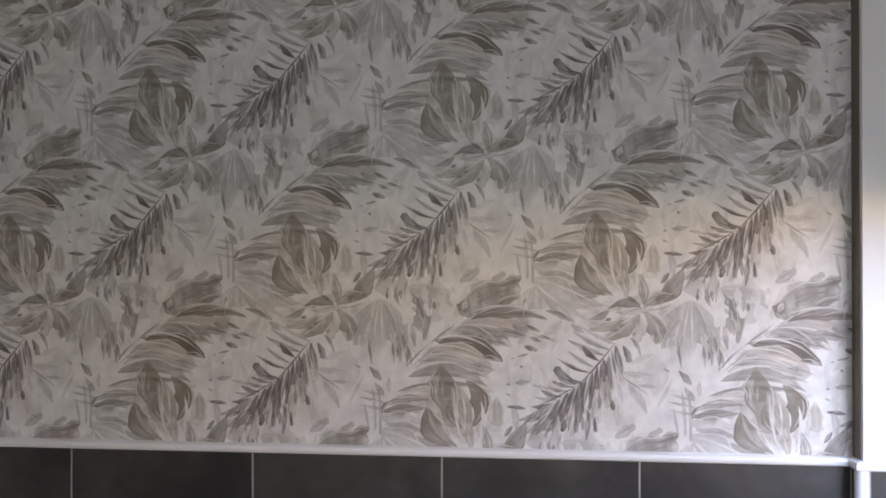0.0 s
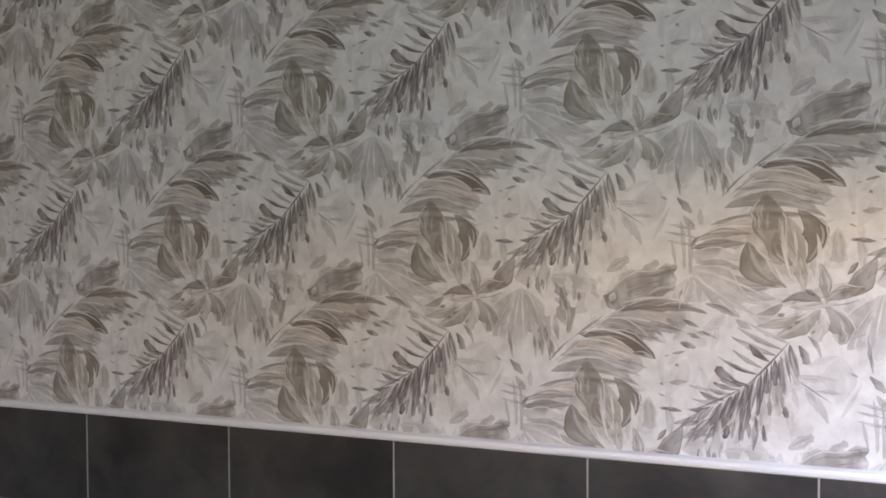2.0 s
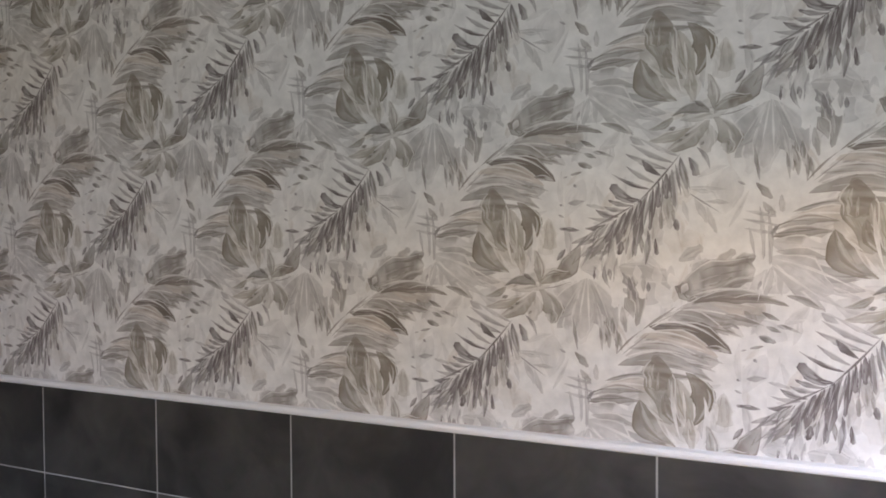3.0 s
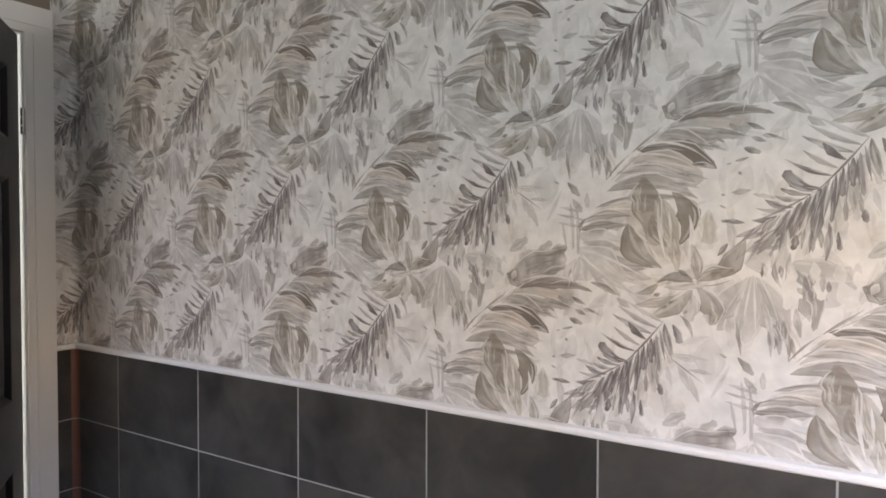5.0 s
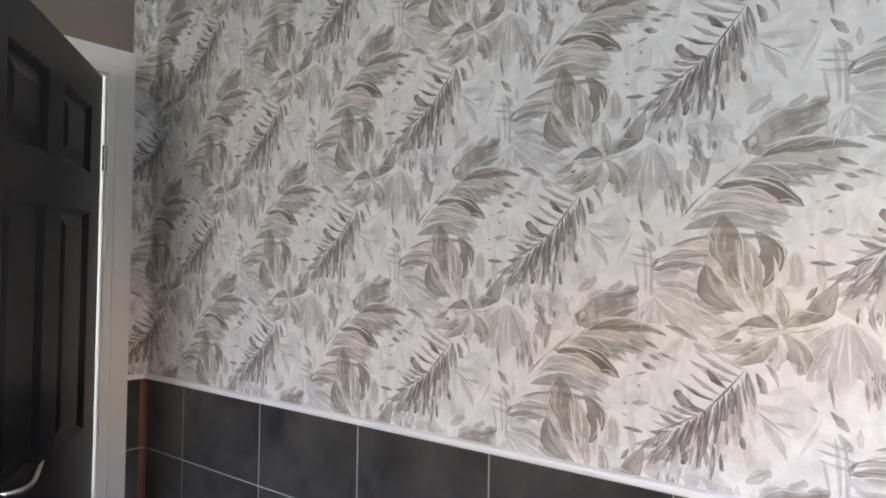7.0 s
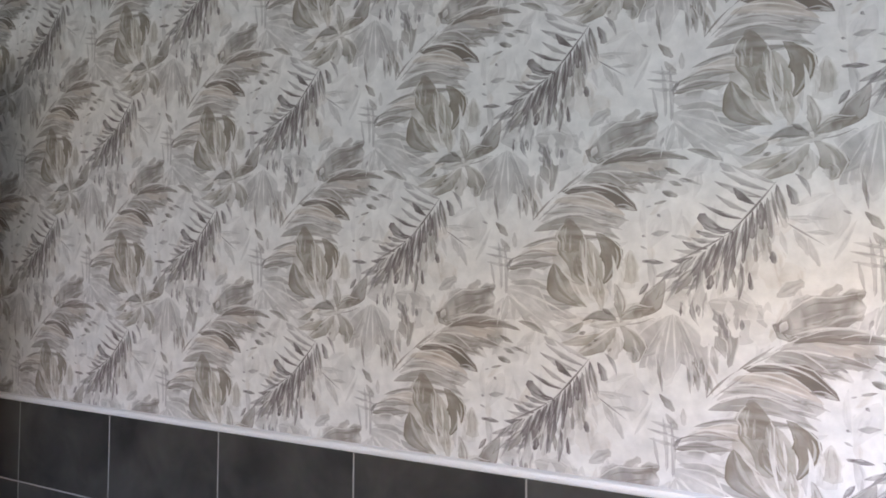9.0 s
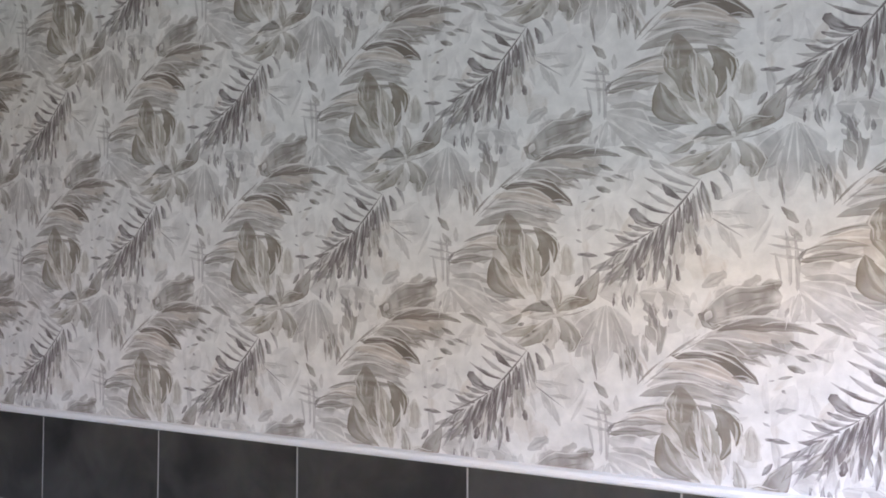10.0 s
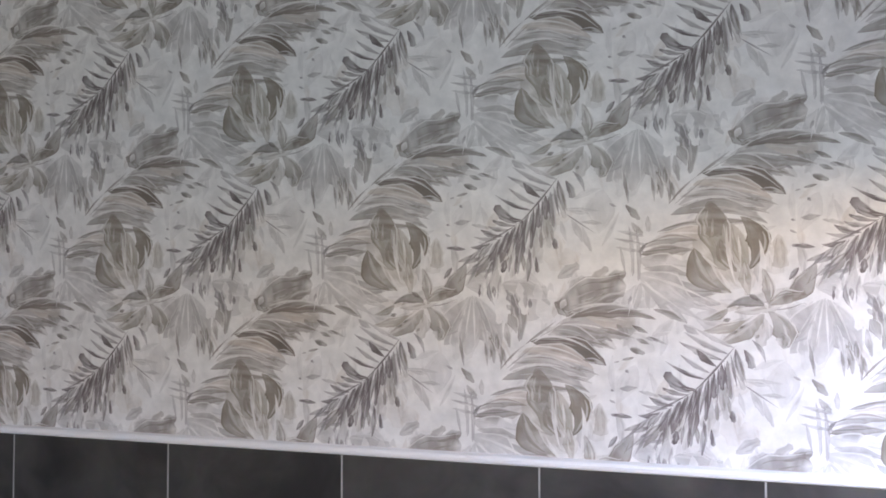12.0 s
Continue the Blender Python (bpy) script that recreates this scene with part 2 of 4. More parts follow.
tube(bm, [(GLASS_X - 0.061, WIN_FAR + 0.01, BLIND_Z), (GLASS_X - 0.061, NIB - 0.012, BLIND_Z)], [0.009, 0.009])
part("bottom_bar", bm, WHITE, blind)
bm = bmesh.new()
tube(bm, [(GLASS_X - 0.061, WIN_FAR + 0.005, HEAD - 0.025), (GLASS_X - 0.061, NIB - 0.008, HEAD - 0.025)], [0.02, 0.02])
part("roller", bm, WHITE, blind)

# what the window looks out on, as unseen glowing sheets
def backdrop(name, y1, z0, z1, colour, strength, label):
    bm = bmesh.new()
    vs = [bm.verts.new(p) for p in ((9, -30, z0), (9, y1, z0), (9, y1, z1), (9, -30, z1))]
    bm.faces.new(vs)
    return tagged(new(name, mesh_of(name, bm, glow(name, colour, strength))), label, "backdrop", kind="structure")

backdrop("backdrop", -2.4, 3.0, 20.0, (0.60, 0.71, 1.0), SKY_GLOW, "bright pale blue sky outside the window")
backdrop("backdrop_houses", -2.9, 1.1, 2.95, (1.0, 0.67, 0.41), HOUSE_GLOW, "sunlit warm house fronts outside the window")
# Low glow added to lift the upper walls; no garden is known.
backdrop("backdrop_upglow", -2.9, -2.98, 1.05, (1.0, 0.98, 0.84), 2.4, "unseen pale glow below the houses, lighting the room upwards")
ground = slab("ground", (-60, -60, -3.2), (60, 60, -3.0), material("paving", (0.3, 0.28, 0.25), 0.9), "grey paved ground outside below the window", "ground")

# Unseen area lamp, added to brighten the jamb and the wall's left end.
hall_fill = new("hall_fill_light", bpy.data.lights.new("hall_fill_light", "AREA"))
hall_fill.data.energy = HALL_W
hall_fill.data.size = 0.6
hall_fill.data.color = (0.99, 1.0, 0.97)
hall_fill.matrix_world = look((LEFT - 0.40, -2.25, 1.55), (LEFT + 0.62, 0, 2.00))
tagged(hall_fill, kind="structure")

# ---- door frame and door ----
frame_1 = tagged(new("door_frame"), "white glossy door frame with moulded architrave", "door frame", kind="structure")


def architrave(bm, y0, y1, z0, z1, upright):
    """Stepped moulding standing on the west wall, flat band outside and two beads inside."""
    steps = ((0.0, 0.60, 0.016), (0.60, 0.72, 0.0185), (0.72, 0.80, 0.0150), (0.80, 1.0, 0.0165))
    for a, b, d in steps:
        if upright:
            box(bm, (LEFT, y1 + (y0 - y1) * b, z0), (LEFT + d, y1 + (y0 - y1) * a, z1))
        else:
            box(bm, (LEFT, y0, z1 + (z0 - z1) * b), (LEFT + d, y1, z1 + (z0 - z1) * a))


bm = bmesh.new()
architrave(bm, -0.139, -0.066, 0, 2.003, True)
part("architrave", bm, WHITE, frame_1)
bm = bmesh.new()
architrave(bm, -1.0, -0.931, 0, 2.003, True)
part("architrave", bm, WHITE, frame_1)
bm = bmesh.new()
architrave(bm, -1.0, -0.066, 2.003, 2.076, False)
part("architrave", bm, WHITE, frame_1)
bm = bmesh.new()
box(bm, (LEFT - 0.13, -0.143, 0), (LEFT + 0.004, -0.1395, 2.0))
box(bm, (LEFT - 0.13, -0.156, 0), (LEFT - 0.045, -0.143, 1.99))
part("jamb", bm, WHITE, frame_1)
bm = bmesh.new()
box(bm, (LEFT - 0.13, -0.9305, 0), (LEFT + 0.004, -0.927, 2.0))
part("jamb", bm, WHITE, frame_1)
bm = bmesh.new()
box(bm, (LEFT - 0.13, -0.927, 1.997), (LEFT + 0.004, -0.143, 2.001))
part("head", bm, WHITE, frame_1)

# the leaf: u runs from the hinge to the latch, w out of the face that the room sees, z up
LEAF_W, LEAF_H, LEAF_T = 0.762, 1.981, 0.040
door = tagged(new("door_1"), "black six-panel door standing half open", "door", kind="structure")
door.matrix_world = pose(-1.952, -0.156, 0.008, 0, 0, -38.4)
# local x along the leaf, local y out of the seen face (towards the papered wall)
STILE, MID0, MID1 = 0.098, 0.330, 0.432
ROWS_Z = ((0.215, 0.850), (1.030, 1.600), (1.695, 1.880))
COLS_U = ((STILE, MID0), (MID1, LEAF_W - STILE))
bm = bmesh.new()
edges_u = (0, STILE, MID0, MID1, LEAF_W - STILE, LEAF_W)
for a, b in ((0, STILE), (MID0, MID1), (LEAF_W - STILE, LEAF_W)):
    box(bm, (a, -LEAF_T, 0), (b, 0, LEAF_H))
zs = (0, ROWS_Z[0][0], ROWS_Z[0][1], ROWS_Z[1][0], ROWS_Z[1][1], ROWS_Z[2][0], ROWS_Z[2][1], LEAF_H)
for a, b in COLS_U:
    for k in range(0, 8, 2):
        box(bm, (a, -LEAF_T, zs[k]), (b, 0, zs[k + 1]))
bmesh.ops.remove_doubles(bm, verts=bm.verts[:], dist=0.0005)
part("leaf", bm, BLACK, door)


def panel(u0, u1, z0, z1):
    """A moulded panel: sloped sides down to a groove, then a raised field."""
    bm = bmesh.new()
    rings = []
    for inset, depth in ((0.0, 0.0), (0.004, -0.001), (0.017, -0.013), (0.022, -0.013), (0.046, -0.005), (0.050, -0.004)):
        rings.append([bm.verts.new(p) for p in ((u0 + inset, depth, z0 + inset), (u1 - inset, depth, z0 + inset), (u1 - inset, depth, z1 - inset), (u0 + inset, depth, z1 - inset))])
    for r, s in zip(rings, rings[1:]):
        for i in range(4):
            bm.faces.new((r[i], r[(i + 1) % 4], s[(i + 1) % 4], s[i]))
    bm.faces.new(rings[-1])
    back = [bm.verts.new((v.co.x, -LEAF_T + 0.012, v.co.z)) for v in rings[0]]
    bm.faces.new(back[::-1])
    for i in range(4):
        bm.faces.new((rings[0][i], rings[0][(i + 1) % 4], back[(i + 1) % 4], back[i]))
    part("panel", bm, BLACK, door)


for u0, u1 in COLS_U:
    for z0, z1 in ROWS_Z:
        panel(u0, u1, z0, z1)

HANDLE_U, HANDLE_Z = 0.716, 1.066
handle = tagged(new("door_handle"), "polished chrome lever handle with a bent grip")
handle.parent = door
bm = bmesh.new()
box(bm, (HANDLE_U - 0.024, 0.0, HANDLE_Z - 0.024), (HANDLE_U + 0.024, 0.008, HANDLE_Z + 0.024))
bevel(bm, 0.002)
part("rose", bm, CHROME, handle, smooth=False)
bm = bmesh.new()
tube(bm, [(HANDLE_U, 0.008, HANDLE_Z), (HANDLE_U, 0.045, HANDLE_Z), (HANDLE_U - 0.006, 0.053, HANDLE_Z), (HANDLE_U - 0.020, 0.056, HANDLE_Z - 0.001), (HANDLE_U - 0.052, 0.056, HANDLE_Z - 0.004),
          (HANDLE_U - 0.072, 0.055, HANDLE_Z - 0.003), (HANDLE_U - 0.090, 0.054, HANDLE_Z + 0.004), (HANDLE_U - 0.110, 0.053, HANDLE_Z + 0.012), (HANDLE_U - 0.132, 0.052, HANDLE_Z + 0.017)],
     [0.008, 0.008, 0.009, 0.008, 0.0075, 0.008, 0.008, 0.007, 0.005], 14, 0.75)
part("lever", bm, CHROME, handle, smooth=True)
lock = tagged(new("thumb_turn"), "chrome bathroom thumb turn under the lever")
lock.parent = door
bm = bmesh.new()
box(bm, (HANDLE_U - 0.024, 0.0, HANDLE_Z - 0.084), (HANDLE_U + 0.024, 0.008, HANDLE_Z - 0.036))
bevel(bm, 0.002)
part("rose", bm, CHROME, lock)
bm = bmesh.new()
tube(bm, [(HANDLE_U, 0.008, HANDLE_Z - 0.060), (HANDLE_U - 0.004, 0.026, HANDLE_Z - 0.060), (HANDLE_U - 0.026, 0.030, HANDLE_Z - 0.059)], [0.007, 0.006, 0.004], 10)
part("turn", bm, CHROME, lock, smooth=True)
latch = tagged(new("latch_plate"), "satin steel latch plate on the door edge")
latch.parent = door
bm = bmesh.new()
box(bm, (LEAF_W - 0.002, -0.028, HANDLE_Z - 0.135), (LEAF_W + 0.0015, -0.004, HANDLE_Z + 0.03))
bevel(bm, 0.0012, 1)
part("plate", bm, STEEL, latch)
bm = bmesh.new()
box(bm, (LEAF_W + 0.001, -0.023, HANDLE_Z - 0.052), (LEAF_W + 0.008, -0.009, HANDLE_Z - 0.024))
part("bolt", bm, DARK, latch)
bm = bmesh.new()
tube(bm, [(LEAF_W + 0.001, -0.016, HANDLE_Z + 0.018), (LEAF_W + 0.003, -0.016, HANDLE_Z + 0.018)], [0.004, 0.004], 10)
part("screw", bm, DARK, latch)


def hinge(z):
    h = tagged(new("hinge"), "chrome butt hinge between door and frame", "hinge", group="hinges of the door")
    bm = bmesh.new()
    for k in range(3):
        tube(bm, [(-1.949, -0.147, z - 0.034 + 0.024 * k), (-1.949, -0.147, z - 0.012 + 0.024 * k)], [0.006, 0.006], 12)
    part("knuckle", bm, CHROME, h, smooth=False)
    bm = bmesh.new()
    box(bm, (-1.963, -0.1455, z - 0.034), (-1.9455, -0.1435, z + 0.036))
    part("plate", bm, STEEL, h)
    return h


hinge(1.762)
hinge(0.25)

# ---- dado: tiles, grout bed and trim ----
TILE_W, TILE_H, TILE_T, JOINT = 0.3357, 0.2005, 0.007, 0.0031
FIRST_X = -0.4114     # a joint that runs up to the trim
wall_tiles = tagged(new("wall_tiles"), "dark grey-brown stone-look dado tiles with pale grout", "wall tile", kind="structure")
bm = bmesh.new()
box(bm, (LEFT, -TILE_T + 0.0005, 0), (RIGHT, 0, DADO))
box(bm, (LEFT, -0.066, 0), (LEFT + TILE_T - 0.0005, -TILE_T + 0.0005, DADO))
box(bm, (RIGHT - TILE_T + 0.0005, NIB, 0), (RIGHT, -TILE_T + 0.0005, DADO))
box(bm, (RIGHT - TILE_T + 0.0005, NIB - TILE_T + 0.0005, 0), (RIGHT + 0.24, NIB, DADO))
part("grout", bm, GROUT, wall_tiles, "pale grey grout")

tile_meshes = {}


def tile(x0, x1, z0, z1, along="x", at=0.0):
    """One tile with eased edges; along x on the long wall, along y on the returns."""
    g = JOINT / 2
    w, h = round(x1 - x0 - JOINT, 4), round(z1 - z0 - JOINT, 4)
    if (w, h) not in tile_meshes:
        bm = bmesh.new()
        e = 0.0004
        a = [bm.verts.new(p) for p in ((0, 0, 0), (w, 0, 0), (w, 0, h), (0, 0, h))]
        b = [bm.verts.new(p) for p in ((0, -TILE_T + e, 0), (w, -TILE_T + e, 0), (w, -TILE_T + e, h), (0, -TILE_T + e, h))]
        c = [bm.verts.new(p) for p in ((e, -TILE_T, e), (w - e, -TILE_T, e), (w - e, -TILE_T, h - e), (e, -TILE_T, h - e))]
        for r, s in ((a, b), (b, c)):
            for i in range(4):
                bm.faces.new((r[i], r[(i + 1) % 4], s[(i + 1) % 4], s[i]))
        bm.faces.new(c)
        tile_meshes[(w, h)] = mesh_of("tile", bm, TILE)
    ob = new("tile", tile_meshes[(w, h)])
    ob.parent = wall_tiles
    tilt = random.uniform(-0.03, 0.03)
    if along == "x":
        ob.matrix_world = pose(x0 + g, at - 0.0002, z0 + g, random.uniform(-0.03, 0.03), 0, tilt)
    elif along == "west":
        ob.matrix_world = pose(at, x0 + g, z0 + g, 0, 0, 90)
    else:
        ob.matrix_world = pose(at, x1 - g, z0 + g, 0, 0, -90)
    return ob


rows_z = []
z = DADO
while z > 0.01:
    rows_z.append((max(z - TILE_H, 0.0), z))
    z -= TILE_H
FILLET = 0.016
xs = [LEFT + FILLET]
xs += [FIRST_X + TILE_W * i for i in range(-4, 4) if LEFT + FILLET + 0.02 < FIRST_X + TILE_W * i < RIGHT - 0.02]
xs.append(RIGHT - TILE_T)
for z0, z1 in rows_z:
    for a, b in zip(xs, xs[1:]):
        tile(a, b, z0, z1)
    tile(-0.0655, -FILLET, z0, z1, "west", LEFT)
    tile(RIGHT + 0.010, RIGHT + 0.24, z0, z1, "x", NIB)
    tile(NIB - 0.004, -TILE_T, z0, z1, "east", RIGHT)
    # coved piece between the two tiled walls, copper-toned to paint a strip of light
    bm = bmesh.new()
    n = 8
    ca, cb = [], []
    for i in range(n + 1):
        f = math.pi / 2 * i / n
        x = LEFT + TILE_T + (FILLET - TILE_T) * (1 - math.cos(f)) * 1.9
        y = -TILE_T - (FILLET - TILE_T) * (1 - math.sin(f)) * 1.9
        ca.append(bm.verts.new((x, y, z0 + 0.0015)))
        cb.append(bm.verts.new((x, y, z1 - 0.0015)))
    for i in range(n):
        bm.faces.new((ca[i], ca[i + 1], cb[i + 1], cb[i]))
    part("corner_light_strip", bm, LIGHT_STRIP, wall_tiles, "copper-toned cove in place of a strip of light", smooth=True)


def rounded_bar(bm, path, prof):
    """Sweep the profile (out, up) along a plan path with mitred corners; out is to the left of travel."""
    rings = []
    for k, (x, y) in enumerate(path):
        d0 = Vector(path[k]) - Vector(path[k - 1]) if k else Vector(path[1]) - Vector(path[0])
        d1 = Vector(path[k + 1]) - Vector(path[k]) if k + 1 < len(path) else d0
        n0, n1 = Vector((d0.y, -d0.x)).normalized(), Vector((d1.y, -d1.x)).normalized()
        m = (n0 + n1) / (1 + n0.dot(n1))
        rings.append([bm.verts.new((x + m.x * o, y + m.y * o, u)) for o, u in prof])
    q = len(prof)
    for r, s in zip(rings, rings[1:]):
        for i in range(q):
            bm.faces.new((r[i], r[(i + 1) % q], s[(i + 1) % q], s[i]))
    bm.faces.new(rings[0])
    bm.faces.new(rings[-1][::-1])


bm = bmesh.new()
prof = [(0.0, DADO), (0.012, DADO), (0.0145, DADO + 0.003), (0.015, DADO + 0.008), (0.013, DADO + 0.0125), (0.006, TRIM_TOP - 0.0005), (0.0, TRIM_TOP)]
rounded_bar(bm, [(LEFT, -0.066), (LEFT, -0.010), (LEFT + 0.010, 0.0), (RIGHT, 0.0), (RIGHT, NIB), (RIGHT + 0.24, NIB)], prof)
trim = tagged(new("trim", mesh_of("trim", bm, TRIM)), "rounded white plastic trim capping the dado tiles", "trim", kind="structure")
bm = bmesh.new()
tube(bm, [(RIGHT - 0.001, NIB - 0.002, 0), (RIGHT - 0.001, NIB - 0.002, DADO)], [0.0105, 0.0105], 14)
edge_trim = tagged(new("trim_corner", mesh_of("trim_corner", bm, TRIM, True)), "white upright trim on the tiled outer corner", "trim", kind="structure")
bm = bmesh.new()
box(bm, (RIGHT - 0.0015, NIB, TRIM_TOP), (RIGHT, 0, TOP))
nib = tagged(new("wall_nib", mesh_of("wall_nib", bm, TAUPE)), "narrow taupe return beside the window", "wall", kind="structure")

# ---- wallpaper ----
# One repeat of the print is drawn as flat washes of ink, in centimetres from the heart of a lily (x right, z up).
P, ROW = 0.53, 0.265
GROUND_INK = np.array((0.76, 0.75, 0.735))
INKS = {"olive": (0.19, 0.158, 0.116), "moss": (0.30, 0.264, 0.207), "taupe": (0.185, 0.155, 0.132), "plum": (0.145, 0.120, 0.119),
        "grey": (0.38, 0.365, 0.358), "smoke": (0.24, 0.218, 0.220), "mist": (0.54, 0.525, 0.515), "sand": (0.55, 0.495, 0.44), "white": (0.78, 0.765, 0.745), "umber": (0.15, 0.128, 0.108)}
washes = []


def wash(mid, left, right, ink, strength, cols, ink_col, depth):
    """Lay one wash of ink along a line, with its half widths to either side."""
    tan = np.gradient(mid, axis=0)
    nor = np.stack((-tan[:, 1], tan[:, 0]), 1) / np.maximum(np.hypot(tan[:, 0], tan[:, 1]), 1e-9)[:, None]
    cols = np.array(cols)
    half = np.where(cols[None, :] < 0, right[:, None], left[:, None])
    pts = mid[:, None, :] + (cols[None, :] * half)[:, :, None] * nor[:, None, :]
    outline = np.concatenate((pts[:, 0], pts[::-1, -1]))
    washes.append((pts, np.clip(np.outer(strength, ink_col), 0, 1), np.array(INKS[ink]), outline, depth))
    return nor


def blade(x0, z0, x1, z1, width, ink, depth=0.7, bend=0.0, belly=0.45, tip=0.0, fade=0.0, edge=0.25, streaks=True):
    """A leaf-shaped wash from one end to the other. bend: how far its middle bows out to the left of travel, as a share of its length;
    belly: where it is widest; tip: bluntness of the far end; fade: how much the ink thins out towards the far end; edge: darker rim."""
    rng = np.random.RandomState(len(washes) + 7)
    a, b = np.array((x0, z0)) / 100, np.array((x1, z1)) / 100
    d = b - a
    side = np.array((-d[1], d[0]))
    length = np.hypot(*d)
    n = 14 if length > 0.03 else 8
    s = np.linspace(0, 1, n + 1)
    mid = a + s[:, None] * d + (4 * s * (1 - s) * bend)[:, None] * side
    rise = 0.55 if length < 0.026 else 0.70
    prof = np.where(s < belly, (s / belly) ** rise, (np.clip(1 - s, 0, 1) / (1 - belly)) ** (rise + 0.13))
    if tip:
        prof = np.where(s > belly, np.maximum(prof, tip * (s < 0.985)), prof)
    prof = np.maximum(prof, 0.02)
    wob = 0.09 if width > 0.9 and width < 45 * length else 0.03
    left = width / 200 * prof * (1 + wob * rng.uniform(-1, 1, n + 1) + 0.12 * np.sin(5 * s + rng.uniform(0, 6)))
    right = width / 200 * prof * (1 + wob * rng.uniform(-1, 1, n + 1) + 0.12 * np.sin(5 * s + rng.uniform(0, 6)))
    flow = 1 + 0.22 * np.sin(rng.uniform(3, 7) * s + rng.uniform(0, 6))
    strength = depth * (1 - fade * s ** 1.2) * flow
    lop = rng.uniform(-0.15, 0.15)
    nor = wash(mid, left, right, ink, strength, (-1, -0.8, 0, 0.8, 1), (1 + edge, 0.92 + lop, 0.84, 0.92 - lop, 1 + edge), float(depth * (1 - 0.5 * fade)) * 0.92)
    if not streaks or ink == "white" or length < 0.018 or width < 0.55:
        return
    # a thin rim left bare along the upper edge
    m = 7
    t = np.linspace(0.12, 0.93, m)
    up = 1.0 if nor[len(nor) // 2, 1] > 0 else -1.0
    rim = np.interp(t, s, left if up > 0 else right) * 0.93 * up
    line = np.stack((np.interp(t, s, mid[:, 0]) + rim * np.interp(t, s, nor[:, 0]), np.interp(t, s, mid[:, 1]) + rim * np.interp(t, s, nor[:, 1])), 1)
    w = 0.0011 * np.sin(np.pi * np.linspace(0.1, 0.95, m)) * (1 + 0.25 * (width > 2))
    if width > 0.8:
        wash(line, w, w, "white", np.full(m, 0.62), (-1, 0, 1), (0.8, 1, 0.8), 0.3)
    # veins and dry-brush streaks that follow the leaf
    for k in range(2 + int(width / 0.75)):
        u0, u1 = sorted(rng.uniform(0.03, 0.97, 2))
        if u1 - u0 < 0.25:
            u1 = min(u0 + 0.4, 0.98)
        t = np.linspace(u0, u1, m)
        off = rng.uniform(-0.75, 0.75)
        along = lambda v: np.interp(t, s, v)
        reach = np.where(off > 0, along(left), along(right)) * off
        line = np.stack((along(mid[:, 0]) + reach * along(nor[:, 0]), along(mid[:, 1]) + reach * along(nor[:, 1])), 1)
        w = rng.uniform(0.0006, 0.0022) * np.sin(np.pi * np.linspace(0.08, 0.97, m)) * (1 + 0.3 * (width > 2))
        pale = rng.uniform() < 0.55
        wash(line, w, w, "white" if pale else ink, np.full(m, rng.uniform(0.12, 0.42) if pale else rng.uniform(0.12, 0.36)), (-1, 0, 1), (0.7, 1, 0.7), 0.3)


def stipple(count):
    """Faint leaf ghosts under the print, thrown at random over one repeat."""
    rng = np.random.RandomState(5)
    for k in range(count):
        x, z = rng.uniform(-53, 0), rng.uniform(-26, 0)
        f, r = rng.choice((0.9, 1.35, -1.2, 0.1)) + rng.uniform(-0.3, 0.3), rng.uniform(3, 7)
        blade(x, z, x + r * math.cos(f), z + r * math.sin(f), rng.uniform(0.6, 2.4), rng.choice(("mist", "grey", "sand", "mist")), rng.uniform(0.25, 0.6), rng.uniform(-0.1, 0.1), fade=0.4)


stipple(60)

# broad pale washes
blade(-44.90, 0.50, -49.80, -6.90, 4.20, "grey", 0.62, bend=0.05, belly=0.6)
blade(-44.60, 0.50, -46.00, -9.40, 3.57, "mist", 0.75, belly=0.6, tip=0.5, fade=0.5)
blade(-44.40, 0.30, -40.50, -7.40, 3.57, "grey", 0.68, bend=-0.05, belly=0.6)
blade(-47.50, -3.20, -47.80, -9.40, 2.79, "mist", 0.6, belly=0.5, tip=0.5, fade=0.6)
blade(-42.00, -3.40, -42.40, -9.30, 1.89, "mist", 0.7)
blade(-32.80, -4.70, -23.30, -6.10, 4.20, "taupe", 0.4, bend=0.05, belly=0.5, fade=0.5)
blade(-24.80, -15.90, -25.30, -21.60, 2.92, "moss", 0.3, belly=0.5, tip=0.8, fade=0.3)
blade(-6.90, -13.70, -4.20, -21.10, 5.00, "sand", 0.35, belly=0.5, tip=0.5, fade=0.5)
blade(-12.40, -20.10, -11.10, -27.10, 3.15, "mist", 0.6, belly=0.5, tip=0.3, fade=0.4)
blade(-9.20, -21.10, -7.90, -26.60, 3.70, "mist", 0.6)
blade(-5.60, -22.90, -6.20, -27.00, 1.98, "mist", 0.7)
blade(-3.30, -17.40, -1.50, -21.00, 3.60, "sand", 0.3)
blade(-19.00, -9.30, -21.90, -15.40, 3.90, "mist", 0.35)
blade(-50.50, -8.10, -51.00, -15.10, 5.38, "mist", 0.4)
blade(-16.10, -7.00, -21.90, -4.00, 3.80, "mist", 0.3)
blade(-40.10, 3.20, -32.80, 1.20, 5.13, "grey", 0.5, belly=0.5, tip=0.6)
blade(-46.20, 3.10, -42.00, 3.90, 4.20, "grey", 0.5, belly=0.5, tip=0.5)
blade(-37.80, -2.30, -31.70, 1.10, 4.00, "mist", 0.6)
blade(-50.50, 1.90, -46.20, -3.30, 2.79, "grey", 0.35)
blade(-31.70, -7.10, -37.80, -8.60, 3.00, "taupe", 0.3)
blade(-32.70, -15.30, -31.70, -23.00, 6.15, "moss", 0.45, belly=0.5, tip=0.6)
